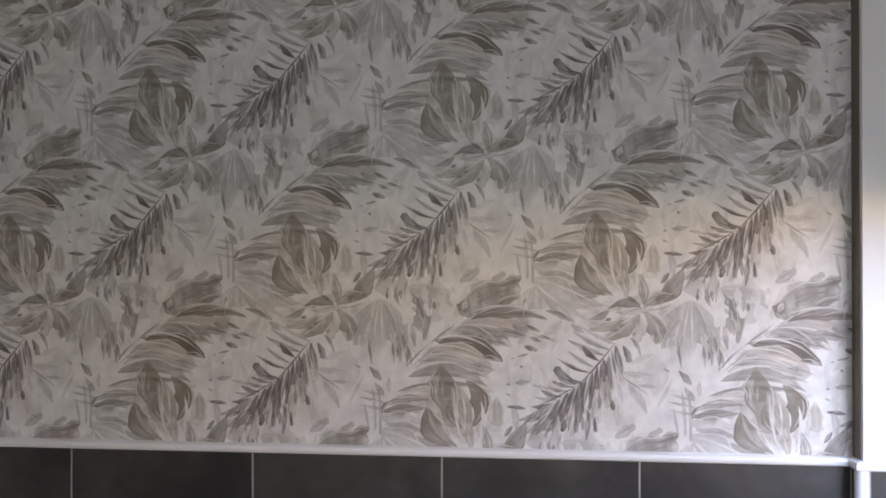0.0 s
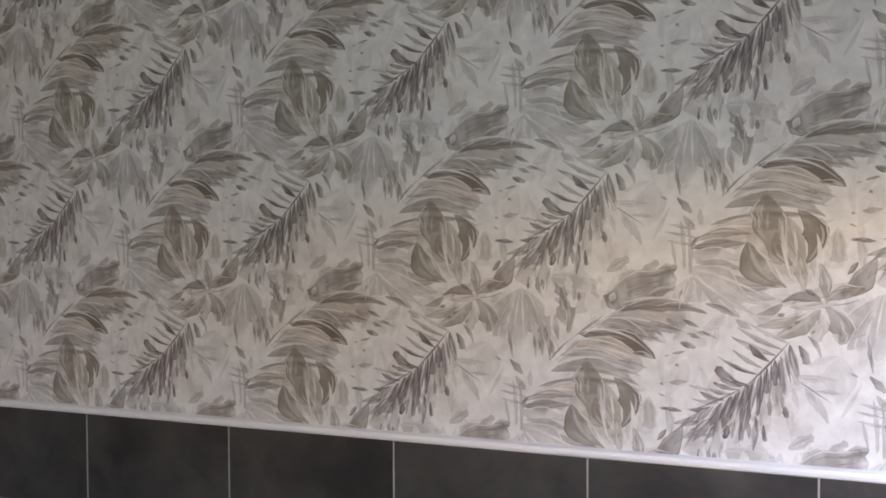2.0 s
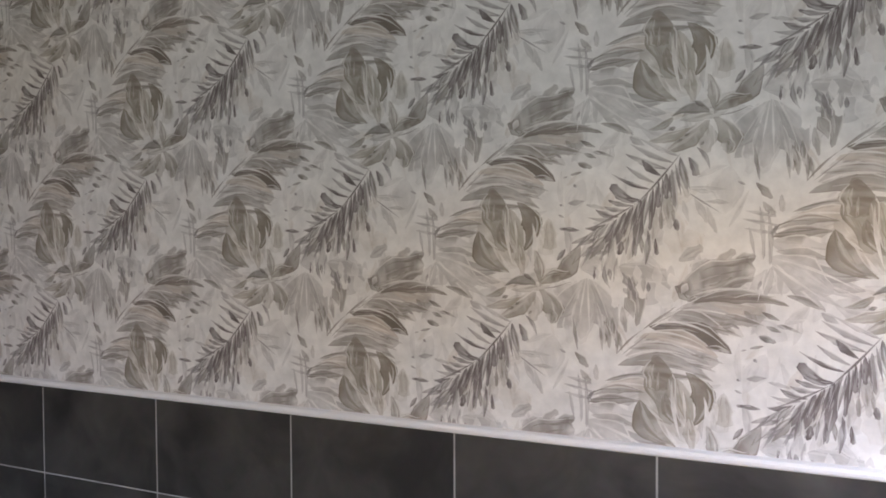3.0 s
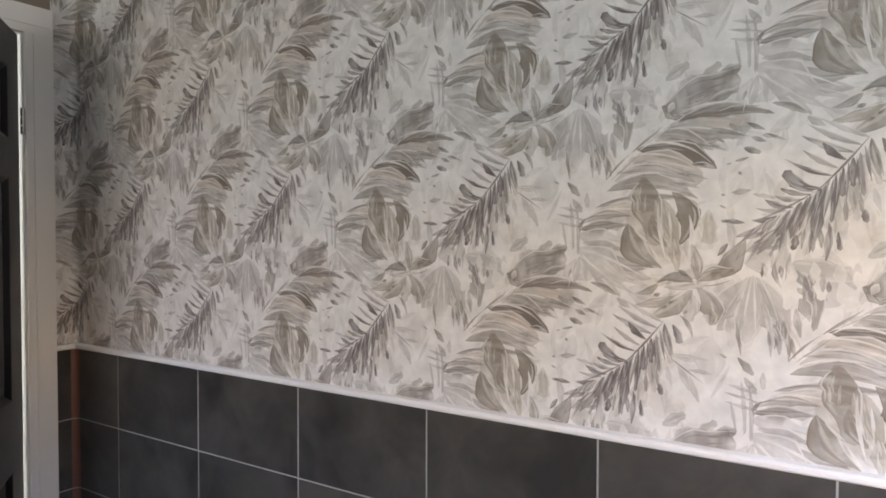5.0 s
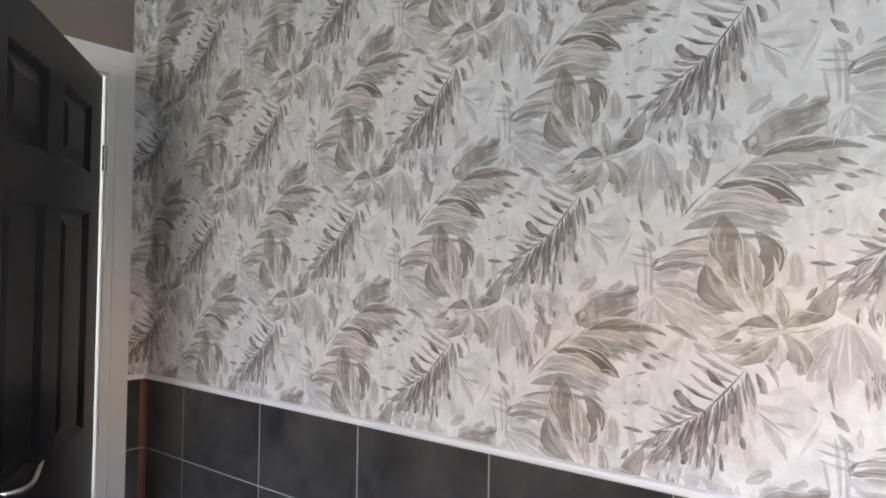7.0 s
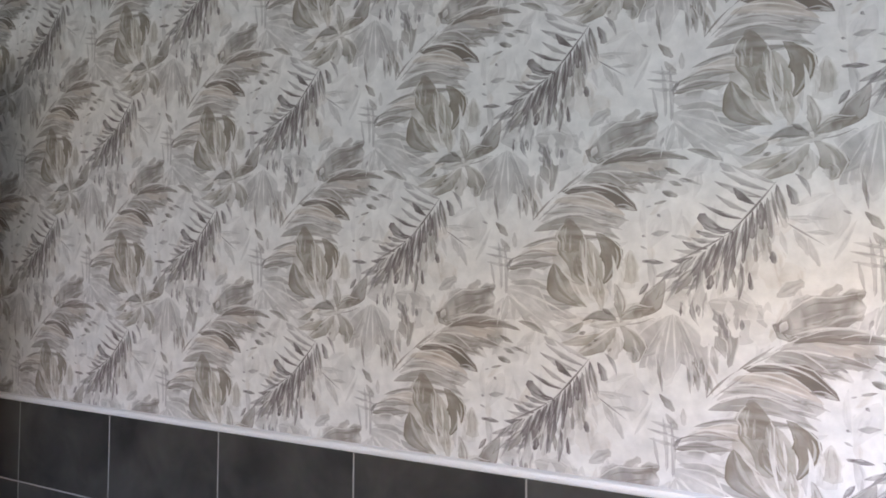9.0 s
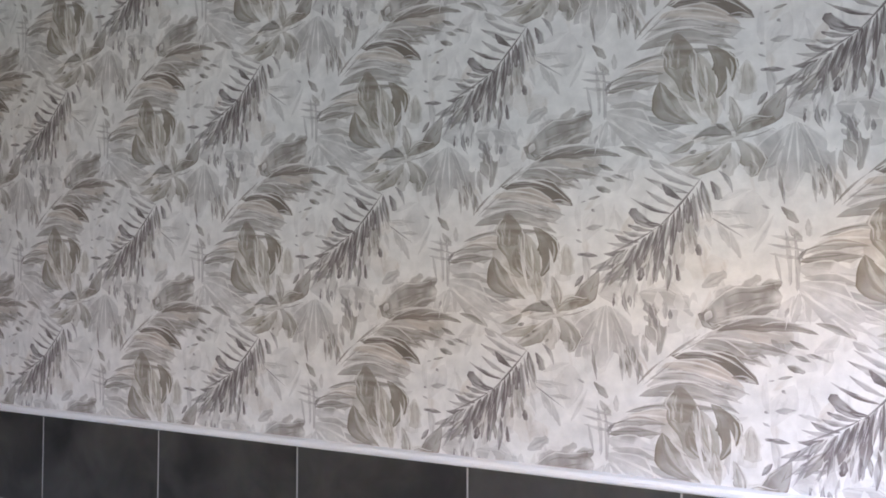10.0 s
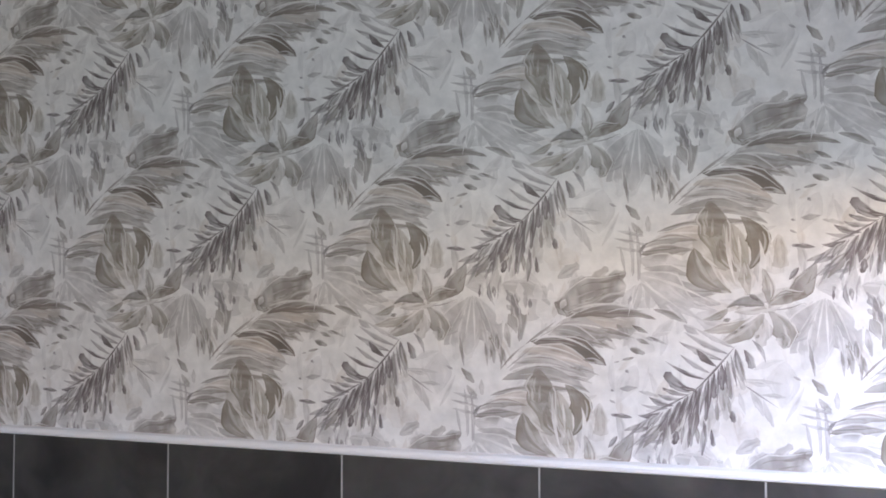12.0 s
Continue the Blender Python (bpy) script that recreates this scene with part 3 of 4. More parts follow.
blade(-21.90, 0.70, -19.00, -4.10, 3.51, "grey", 0.4)
blade(-13.40, -16.40, -12.40, -21.10, 3.80, "taupe", 0.14, belly=0.5, tip=0.6)
blade(-8.30, -15.50, -7.80, -20.10, 3.33, "taupe", 0.14, belly=0.5, tip=0.6)
blade(-52.60, -23.60, -46.10, -27.50, 4.30, "grey", 0.45, belly=0.5, tip=0.5)
blade(-3.30, -26.00, 1.10, -22.80, 4.50, "grey", 0.45, belly=0.5, tip=0.5)
blade(-23.90, -27.20, -19.00, -28.60, 3.90, "grey", 0.4)
blade(-36.80, -27.90, -31.70, -29.20, 4.10, "grey", 0.4)
blade(-43.00, -21.10, -36.80, -23.00, 3.15, "grey", 0.4)
blade(-15.30, -24.80, -14.30, -20.10, 2.28, "grey", 0.4)
blade(-25.80, -3.90, -21.90, -6.90, 2.93, "taupe", 0.22)

# fan leaf
blade(-17.70, 4.10, -6.60, 1.90, 1.57, "grey", 0.75, bend=0.03, belly=0.5)
blade(-17.30, 3.50, -6.70, -1.00, 2.47, "mist", 0.85, bend=0.03, belly=0.55)
blade(-17.50, 2.80, -11.30, -2.50, 2.22, "grey", 0.7, belly=0.6)
blade(-12.40, 2.00, -6.40, 0.30, 2.41, "grey", 0.6)
blade(-17.50, 3.80, -16.90, -0.60, 1.33, "mist", 0.8)
blade(-18.20, 3.60, -19.20, -1.10, 1.71, "grey", 0.6)
blade(-18.80, 3.20, -21.40, -0.40, 1.71, "mist", 0.8)
blade(-16.30, -0.60, -11.30, -2.70, 1.33, "taupe", 0.7, bend=0.06, belly=0.5)
blade(-11.90, -2.90, -9.60, -4.40, 1.29, "smoke", 0.5)
blade(-17.70, 4.00, -12.40, -0.80, 0.22, "white", 0.72)
blade(-17.50, 4.00, -8.20, -0.30, 0.27, "white", 0.64)
blade(-17.80, 4.00, -17.50, -0.60, 0.23, "white", 0.68)
blade(-18.20, 3.80, -19.60, -1.10, 0.23, "white", 0.64)
blade(-44.60, -23.10, -35.80, -28.60, 2.25, "mist", 0.8)
blade(-44.20, -23.10, -37.80, -29.30, 0.34, "white", 0.72)
blade(-44.00, -22.80, -32.70, -27.30, 0.33, "white", 0.64)

# hanging bell of pale leaves
blade(-18.51, -25.25, -23.35, -32.12, 4.03, "grey", 0.5, bend=-0.04, belly=0.7, tip=0.3)
blade(-18.39, -25.12, -19.51, -35.05, 4.05, "mist", 0.75, belly=0.6, tip=0.4, fade=0.4)
blade(-44.64, 1.26, -40.16, -6.58, 3.06, "grey", 0.55, bend=0.06, belly=0.6)
blade(-19.93, -28.41, -20.55, -34.47, 1.48, "grey", 0.45, belly=0.5, tip=0.4, fade=0.5)
blade(-46.75, -7.36, -46.44, -10.37, 0.56, "smoke", 0.6)
blade(-43.79, -1.87, -42.46, -7.84, 1.22, "grey", 0.5, belly=0.5, tip=0.3, fade=0.5)
blade(-18.51, -24.76, -19.75, -32.04, 0.31, "white", 0.75)
blade(-18.33, -24.76, -18.03, -33.80, 0.31, "white", 0.7)
blade(-18.02, -24.76, -14.99, -32.22, 0.31, "white", 0.7, bend=0.05)
blade(-18.76, -25.01, -21.98, -30.27, 0.31, "white", 0.5)

# drooping leaves beside the bell
blade(-38.46, 1.09, -37.29, -6.03, 2.87, "taupe", 0.66, bend=0.12, belly=0.35, tip=0.3)
blade(-39.43, -2.99, -38.84, -7.14, 1.32, "taupe", 0.5, belly=0.5, tip=0.3)
blade(-41.85, -4.71, -42.10, -9.15, 0.91, "taupe", 0.72, bend=0.05)
blade(-40.76, -5.52, -40.29, -10.64, 1.03, "taupe", 0.72, bend=0.06)
blade(-42.88, -6.35, -42.47, -10.24, 0.61, "taupe", 0.6)
blade(-39.92, -7.17, -39.45, -10.13, 0.84, "taupe", 0.6)
blade(-41.37, -5.42, -41.25, -9.60, 0.24, "white", 0.6)
blade(-17.35, -23.24, -16.86, -25.35, 0.92, "plum", 0.6, bend=0.1)
blade(-14.97, -23.53, -14.73, -25.44, 0.79, "plum", 0.65)
blade(-12.92, -24.11, -11.73, -26.48, 1.45, "smoke", 0.6, belly=0.5, tip=0.5)
blade(-37.92, 1.81, -37.51, -0.27, 0.84, "smoke", 0.6)
blade(-39.90, 2.03, -40.64, -3.31, 2.04, "white", 0.92, belly=0.5, tip=0.5)
blade(-36.14, 1.83, -36.45, -1.74, 2.01, "white", 0.9, belly=0.5, tip=0.5)
blade(-33.96, 0.96, -32.33, -2.85, 2.95, "white", 0.9, bend=-0.05, belly=0.5, tip=0.6)
blade(-32.31, 2.45, -31.45, -0.48, 1.76, "white", 0.8)

# brown leaf cluster above the palm
blade(-28.84, 0.14, -21.00, 4.40, 5.02, "grey", 0.5, bend=0.04, belly=0.5, tip=0.5)
blade(-29.77, -1.98, -20.44, 4.75, 3.29, "taupe", 0.62, bend=0.05, belly=0.5, tip=0.3)
blade(-31.62, 0.34, -28.16, -2.30, 2.50, "taupe", 0.8, bend=0.06, belly=0.35, tip=0.3)
blade(-28.84, 1.31, -26.81, 4.54, 2.58, "grey", 0.6, bend=0.08, belly=0.5, tip=0.4)
blade(-31.02, 4.23, -27.55, 6.35, 2.47, "grey", 0.62, bend=0.05, belly=0.5, tip=0.5)
blade(-26.42, 3.09, -23.12, 6.01, 2.15, "taupe", 0.45, belly=0.5, tip=0.5)
blade(-25.41, 0.19, -20.57, 1.98, 2.44, "taupe", 0.6, bend=0.05, belly=0.5, tip=0.5)
blade(-23.13, 4.56, -20.33, 5.15, 1.87, "taupe", 0.55, belly=0.5, tip=0.6)
blade(-29.54, -1.80, -22.80, 2.42, 0.23, "white", 0.6, bend=0.04)
blade(-27.70, -1.47, -20.35, 0.72, 0.23, "white", 0.55, bend=0.05)
blade(-31.44, 0.58, -29.54, -1.62, 0.29, "umber", 0.6)

# broad washes under the palm
blade(-31.99, -4.01, -18.98, -3.79, 5.89, "taupe", 0.34, bend=0.06, belly=0.5, tip=0.6)
blade(-38.88, -10.77, -25.24, -11.00, 5.00, "taupe", 0.34, bend=0.06, belly=0.5, tip=0.5)
blade(-43.57, -17.07, -33.59, -16.18, 4.74, "taupe", 0.3, bend=0.05, belly=0.5, tip=0.6)
blade(-36.22, -12.39, -29.69, -23.64, 7.72, "moss", 0.26, belly=0.4, tip=0.6)
blade(-31.16, -0.48, -20.34, 3.13, 6.35, "taupe", 0.34, bend=0.05, belly=0.5, tip=0.6)
blade(-4.87, -8.39, -9.03, -19.02, 4.37, "taupe", 0.28, belly=0.5, tip=0.5, fade=0.4)
blade(-9.30, -12.77, -14.12, -20.64, 4.80, "taupe", 0.38, belly=0.5, tip=0.5, fade=0.3)
blade(-14.11, -16.91, -17.77, -22.34, 3.64, "taupe", 0.3, belly=0.5, tip=0.5, fade=0.4)
blade(-29.69, -28.27, -32.90, -32.36, 3.78, "olive", 0.2, belly=0.5, tip=0.5)
blade(-30.97, -27.36, -20.86, -23.57, 4.29, "olive", 0.3, belly=0.5, tip=0.5)

# big palm leaf
blade(-30.88, -3.23, -20.10, -4.80, 5.73, "taupe", 0.34, bend=0.1, belly=0.55, tip=0.4)
blade(-26.52, -2.00, -18.98, -2.88, 3.68, "sand", 0.5, bend=0.05, belly=0.5, tip=0.5)
blade(-28.95, -2.05, -15.91, -2.13, 2.31, "taupe", 0.82, bend=0.1, belly=0.45, tip=0.25)
blade(-33.22, -4.16, -23.98, -6.78, 2.78, "taupe", 0.35, bend=0.1, belly=0.5, tip=0.3)
blade(-35.39, -5.99, -23.54, -9.50, 4.09, "taupe", 0.98, bend=0.09, belly=0.62, tip=0.3, fade=-0.15, edge=0.15)
blade(-37.23, -7.71, -25.37, -10.20, 2.80, "sand", 0.75, bend=0.12, belly=0.5, tip=0.2)
blade(-38.75, -9.57, -26.51, -11.41, 2.25, "taupe", 0.3, bend=0.1, belly=0.5, tip=0.3)
blade(-40.08, -12.34, -26.13, -13.89, 3.00, "taupe", 0.55, bend=0.15, belly=0.45)
blade(-42.09, -14.98, -27.14, -13.94, 1.60, "taupe", 0.66, bend=0.07, belly=0.5)
blade(-41.55, -15.49, -32.94, -15.31, 2.27, "sand", 0.7, bend=0.04, belly=0.5, tip=0.4)
blade(-44.51, -17.64, -36.08, -16.41, 1.71, "taupe", 0.46, bend=0.12, belly=0.5)
blade(-44.65, -18.53, -36.47, -17.86, 1.90, "taupe", 0.74, bend=0.05, belly=0.45)
blade(-44.91, -19.42, -37.19, -20.68, 4.37, "grey", 0.45, belly=0.5, tip=0.5)
blade(-44.23, -20.70, -36.86, -21.94, 1.90, "taupe", 0.35, bend=0.04, belly=0.5, tip=0.3)
blade(-40.85, -22.21, -32.40, -23.91, 2.64, "grey", 0.7, bend=-0.1, belly=0.45, tip=0.4)
blade(-40.58, -22.71, -32.60, -23.91, 0.25, "umber", 0.4, bend=-0.1)
blade(-44.90, -21.46, -36.84, -26.57, 5.81, "mist", 0.65, belly=0.5, tip=0.4)
blade(-44.22, -21.71, -33.57, -26.28, 0.45, "white", 0.7, bend=0.04)
blade(-18.40, 4.02, -11.66, -0.97, 0.39, "white", 0.6)
blade(-44.78, -18.66, -43.57, -16.62, 0.54, "plum", 0.75, bend=0.1)
blade(-44.51, -17.26, -39.53, -16.33, 0.26, "umber", 0.55, bend=0.1)
blade(-44.65, -18.15, -38.20, -17.41, 0.25, "umber", 0.6)
blade(-36.36, -10.25, -34.00, -9.91, 0.38, "umber", 0.7, bend=0.15)
blade(-35.39, -5.99, -29.72, -6.26, 0.31, "umber", 0.55, bend=0.06)
blade(-41.82, -14.86, -35.56, -13.53, 0.25, "umber", 0.5, bend=0.06)
blade(-35.58, -5.48, -23.85, -9.12, 0.37, "white", 0.85, bend=0.15)
blade(-39.88, -11.58, -29.07, -10.38, 0.38, "white", 0.7, bend=0.12)
blade(-37.56, -7.32, -26.51, -9.19, 0.31, "white", 0.7, bend=0.12)
blade(-31.99, -3.45, -21.47, -4.63, 0.31, "white", 0.7, bend=0.08)
blade(-41.95, -14.35, -29.71, -13.10, 0.38, "white", 0.8, bend=0.06)
blade(-43.57, -15.86, -34.25, -15.55, 0.38, "white", 0.8, bend=0.06)
blade(-29.72, -1.27, -20.22, -0.01, 0.31, "white", 0.7, bend=0.08)
blade(-40.09, -11.07, -35.19, -6.24, 0.39, "white", 0.9, bend=0.03)
blade(-35.19, -6.24, -30.04, -2.38, 0.39, "white", 0.85, bend=-0.03)
blade(-40.35, -10.68, -36.24, -6.47, 0.33, "taupe", 0.7, bend=0.04)
blade(-36.24, -6.47, -31.27, -2.59, 0.45, "taupe", 0.7)
blade(-39.55, -10.70, -34.79, -6.63, 0.20, "umber", 0.6)
blade(-34.27, -5.39, -29.72, -2.77, 0.19, "umber", 0.6)
blade(-24.61, -3.68, -19.11, -5.19, 0.98, "taupe", 0.5, bend=0.04, belly=0.3)
blade(-23.98, -1.47, -17.75, -0.84, 0.86, "taupe", 0.5, bend=0.04, belly=0.4)
blade(-26.51, -5.60, -21.97, -7.07, 0.74, "taupe", 0.42, bend=0.03, belly=0.4)
blade(-29.39, -10.00, -24.61, -11.08, 0.68, "taupe", 0.5, bend=0.04, belly=0.4)
blade(-29.71, -11.36, -25.75, -12.41, 0.62, "taupe", 0.5, bend=0.04, belly=0.4)
blade(-32.29, -14.19, -27.78, -13.50, 0.62, "umber", 0.35, bend=0.04)
blade(-27.15, -8.68, -23.60, -9.50, 0.98, "umber", 0.4, bend=0.05, belly=0.4)
blade(-28.94, -12.86, -26.13, -13.89, 0.74, "umber", 0.35, bend=0.05, belly=0.4)
blade(-42.26, -5.30, -41.43, -9.78, 1.21, "taupe", 0.6, bend=0.06, belly=0.5, tip=0.3)
blade(-40.91, -4.70, -40.63, -8.52, 0.94, "taupe", 0.55)
blade(-39.05, -1.57, -37.70, -4.79, 1.96, "taupe", 0.5, bend=0.08, belly=0.4)

# cup-shaped leaf
blade(-34.52, -10.16, -32.15, -21.05, 5.24, "olive", 0.5, belly=0.45, tip=0.6)
blade(-34.13, -10.54, -34.24, -15.93, 4.60, "olive", 0.42, belly=0.5, tip=0.8)
blade(-36.74, -17.54, -31.37, -24.40, 4.51, "olive", 0.72, bend=-0.16, belly=0.4)
blade(-32.94, -16.18, -30.60, -21.17, 2.51, "olive", 0.5, bend=-0.1, belly=0.5, tip=0.3)
blade(-31.25, -13.83, -29.18, -22.52, 2.67, "moss", 0.6, bend=0.06, belly=0.45)
blade(-29.96, -12.73, -28.93, -20.91, 3.67, "olive", 0.86, bend=0.26, belly=0.42, tip=0.2)
blade(-29.57, -19.43, -28.92, -24.87, 2.17, "moss", 0.4, belly=0.5)
blade(-31.97, -14.20, -30.72, -23.15, 0.65, "white", 0.8, bend=-0.04)
blade(-30.35, -15.58, -29.95, -20.55, 0.45, "white", 0.75)
blade(-27.40, -16.22, -28.28, -25.23, 1.02, "white", 0.8, bend=0.1)
blade(-33.19, -20.92, -29.95, -25.25, 0.45, "white", 0.75, bend=-0.05)
blade(-35.55, -18.68, -33.19, -20.68, 0.38, "white", 0.7)
blade(-27.01, -20.66, -26.12, -26.19, 2.23, "olive", 0.52, bend=0.08, belly=0.55)
blade(-24.61, -15.50, -24.48, -20.66, 3.11, "moss", 0.36, belly=0.5, tip=0.7)
blade(-25.87, -16.23, -25.49, -19.92, 0.89, "white", 0.6)

# lily
blade(-27.13, -27.80, -27.38, -32.59, 3.50, "olive", 0.34, belly=0.5, tip=0.5)
blade(-26.75, -27.55, -33.16, -32.11, 3.42, "olive", 0.56, bend=0.05, belly=0.5, tip=0.2)
blade(-29.43, -28.57, -35.65, -30.43, 1.93, "moss", 0.62, bend=0.05, belly=0.5, tip=0.3)
blade(-26.25, -27.17, -24.23, -32.75, 3.49, "olive", 0.6, bend=0.2, belly=0.66, tip=0.45)
blade(-24.48, -30.32, -24.35, -32.51, 2.11, "umber", 0.32, bend=0.1, belly=0.5, tip=0.7)
blade(-24.23, -25.55, -19.49, -19.92, 3.69, "taupe", 0.76, bend=-0.08, belly=0.5, tip=0.2)
blade(-26.12, -26.19, -20.86, -24.66, 2.49, "olive", 0.5, bend=0.1, belly=0.5, tip=0.5)
blade(-25.36, -26.91, -21.23, -25.76, 0.24, "umber", 0.7, bend=-0.06)
blade(-25.87, -25.20, -21.35, -24.30, 0.18, "umber", 0.5, bend=0.06)
blade(-25.99, -26.49, -21.23, -25.28, 0.30, "white", 0.6, bend=-0.04)
blade(-26.50, -26.32, -32.14, -26.76, 1.85, "umber", 0.86, bend=-0.16, belly=0.4)
blade(-31.88, -26.88, -35.52, -28.55, 1.50, "olive", 0.6, bend=0.08)
blade(-28.92, -24.62, -26.63, -26.19, 0.81, "umber", 0.6, bend=0.05, belly=0.3)
blade(-26.75, -26.69, -32.52, -28.01, 0.25, "white", 0.45, bend=-0.1)
blade(-26.75, -27.06, -30.58, -29.83, 0.31, "white", 0.6)
blade(-26.31, -27.05, -25.99, -31.45, 0.32, "white", 0.55)
blade(-29.56, -29.32, -30.33, -29.82, 0.43, "umber", 0.8)
blade(-30.58, -30.20, -31.48, -30.59, 0.43, "umber", 0.75)
blade(-27.51, -30.75, -28.02, -31.25, 0.43, "umber", 0.75)
blade(-31.49, -28.36, -32.65, -28.75, 0.62, "umber", 0.7)
blade(-26.75, -25.83, -26.25, -26.80, 0.57, "white", 0.8)

# feather and ticks
blade(-3.30, -11.80, 1.50, -15.10, 0.27, "smoke", 0.85)
blade(-2.40, -12.70, -0.60, -16.50, 1.35, "mist", 0.95, bend=0.05, belly=0.55, tip=0.4)
blade(-0.60, -14.00, 0.80, -18.00, 1.17, "mist", 0.95, belly=0.55, tip=0.4)
blade(-4.00, -13.00, -3.10, -16.30, 1.08, "mist", 0.8)
blade(-3.30, -11.00, 2.20, -11.50, 0.72, "grey", 0.5)
blade(-52.60, -11.90, -55.90, -11.30, 0.86, "grey", 0.5)
blade(-50.40, -13.50, -53.90, -13.20, 0.77, "grey", 0.5)
blade(-46.90, -10.60, -44.70, -13.00, 1.36, "taupe", 0.75, belly=0.6, tip=0.4)
blade(-47.10, -5.40, -46.60, -9.80, 0.54, "taupe", 0.6)
blade(-43.50, -12.40, -43.40, -15.00, 1.05, "taupe", 0.4, belly=0.5, tip=0.7)
blade(-46.00, -13.40, -44.30, -15.40, 1.15, "taupe", 0.45, belly=0.5, tip=0.6)
blade(-49.40, -10.30, -48.30, -10.90, 0.43, "smoke", 0.6)

# crossed ticks
blade(-46.40, -14.00, -45.90, -21.90, 0.73, "smoke", 0.5, bend=0.03, belly=0.5, tip=0.6)
blade(-45.30, -14.40, -45.00, -22.70, 0.73, "smoke", 0.5, bend=0.03, belly=0.5, tip=0.6)
blade(-47.80, -17.10, -46.90, -21.70, 0.54, "smoke", 0.5)
blade(-48.70, -15.90, -43.80, -17.00, 0.63, "smoke", 0.45, belly=0.5, tip=0.6)
blade(-48.50, -17.30, -44.10, -18.10, 0.63, "smoke", 0.4, belly=0.5, tip=0.6)
blade(-48.30, -14.70, -44.10, -15.60, 0.63, "smoke", 0.35, belly=0.5, tip=0.6)
blade(-44.20, -22.60, -42.60, -24.20, 0.42, "white", 0.72)
blade(-45.50, -23.10, -46.60, -28.20, 0.34, "white", 0.64)
blade(-46.10, -25.00, -46.60, -26.40, 0.54, "smoke", 0.6)

# dark frond: hanging side
blade(-8.30, -12.30, -8.30, -19.20, 1.44, "taupe", 0.35, belly=0.5, tip=0.3, fade=0.5)
blade(-6.30, -11.20, -5.80, -17.40, 1.62, "taupe", 0.55, belly=0.4, tip=0.5, fade=0.6)
blade(-11.00, -16.40, -12.00, -22.20, 2.03, "taupe", 0.3, belly=0.4, tip=0.4, fade=0.5)
blade(-4.60, -7.30, -3.30, -12.70, 1.62, "taupe", 0.5, belly=0.4, tip=0.5, fade=0.7)
blade(-3.20, -6.50, -2.10, -9.40, 1.41, "plum", 0.84, bend=0.08, belly=0.5, tip=0.7)
blade(-2.10, -5.00, -0.20, -8.40, 0.70, "smoke", 0.7, bend=0.1)
blade(-4.40, -6.40, -3.40, -11.40, 1.41, "plum", 0.8064, tip=0.4, fade=0.5)
blade(-5.60, -8.20, -5.10, -14.10, 1.24, "plum", 0.9184, tip=0.5, fade=0.4)
blade(-6.40, -8.80, -6.30, -12.80, 1.41, "plum", 0.952, belly=0.55, tip=0.5)
blade(-7.50, -10.00, -7.60, -14.10, 0.91, "plum", 1, belly=0.55, tip=0.8)
blade(-8.30, -10.90, -8.80, -17.60, 1.04, "plum", 0.952, belly=0.5, tip=0.5)
blade(-9.00, -11.70, -10.80, -16.60, 1.14, "plum", 0.952, bend=-0.05, belly=0.5)
blade(-9.80, -14.40, -11.00, -21.60, 1.61, "plum", 0.8064, bend=-0.04, tip=0.4)
blade(-10.10, -12.70, -11.40, -17.70, 1.14, "plum", 0.952)
blade(-11.30, -13.70, -12.70, -18.70, 1.24, "plum", 0.896, bend=-0.04)
blade(-12.40, -14.60, -13.70, -20.10, 1.81, "plum", 0.8064, bend=-0.04, belly=0.5)
blade(-13.00, -19.20, -13.50, -21.40, 1.14, "plum", 1, belly=0.5, tip=0.8)
blade(-13.70, -15.70, -15.60, -20.50, 1.49, "plum", 0.784, bend=-0.05)
blade(-8.00, -18.70, -7.70, -21.40, 0.81, "plum", 1, belly=0.5, tip=0.8)
blade(-8.90, -17.90, -9.40, -22.90, 1.24, "plum", 0.728, belly=0.5)
blade(-10.10, -18.30, -9.90, -21.20, 0.72, "taupe", 0.8)
blade(-11.10, -18.50, -11.40, -21.80, 0.83, "plum", 0.784)
blade(-5.00, -15.80, -4.70, -17.60, 1.01, "plum", 0.84, belly=0.5, tip=0.8)
blade(-5.60, -13.60, -5.10, -16.70, 0.63, "taupe", 0.6)
blade(-15.20, -18.30, -18.10, -22.20, 1.90, "taupe", 0.65, bend=-0.05)
blade(-14.30, -18.80, -16.00, -21.60, 1.24, "plum", 0.56)
blade(-6.90, -9.30, -7.10, -14.80, 0.45, "plum", 0.896)
blade(-6.00, -8.70, -5.60, -13.30, 0.36, "plum", 0.784)
blade(-7.80, -10.60, -8.20, -15.50, 0.41, "plum", 0.952)
blade(-8.60, -11.50, -9.70, -17.00, 0.46, "plum", 0.896)
blade(-9.50, -12.40, -10.40, -18.30, 0.46, "plum", 0.896)
blade(-10.60, -13.30, -11.90, -18.30, 0.46, "plum", 0.896)
blade(-11.70, -14.00, -13.10, -18.10, 0.46, "plum", 0.952)
blade(-12.80, -14.90, -14.50, -19.20, 0.56, "plum", 0.896)
blade(-13.90, -15.90, -16.00, -19.40, 0.55, "plum", 0.84)
blade(-15.00, -16.40, -16.90, -19.00, 0.48, "plum", 0.784)
blade(-5.10, -7.30, -4.20, -12.40, 0.45, "plum", 0.784)
blade(-3.80, -8.30, -2.90, -11.60, 0.45, "taupe", 0.7)
blade(-7.20, -14.20, -7.10, -17.40, 0.74, "taupe", 0.6, belly=0.5, tip=0.6)
blade(-9.10, -17.40, -8.90, -20.10, 0.46, "plum", 0.672)
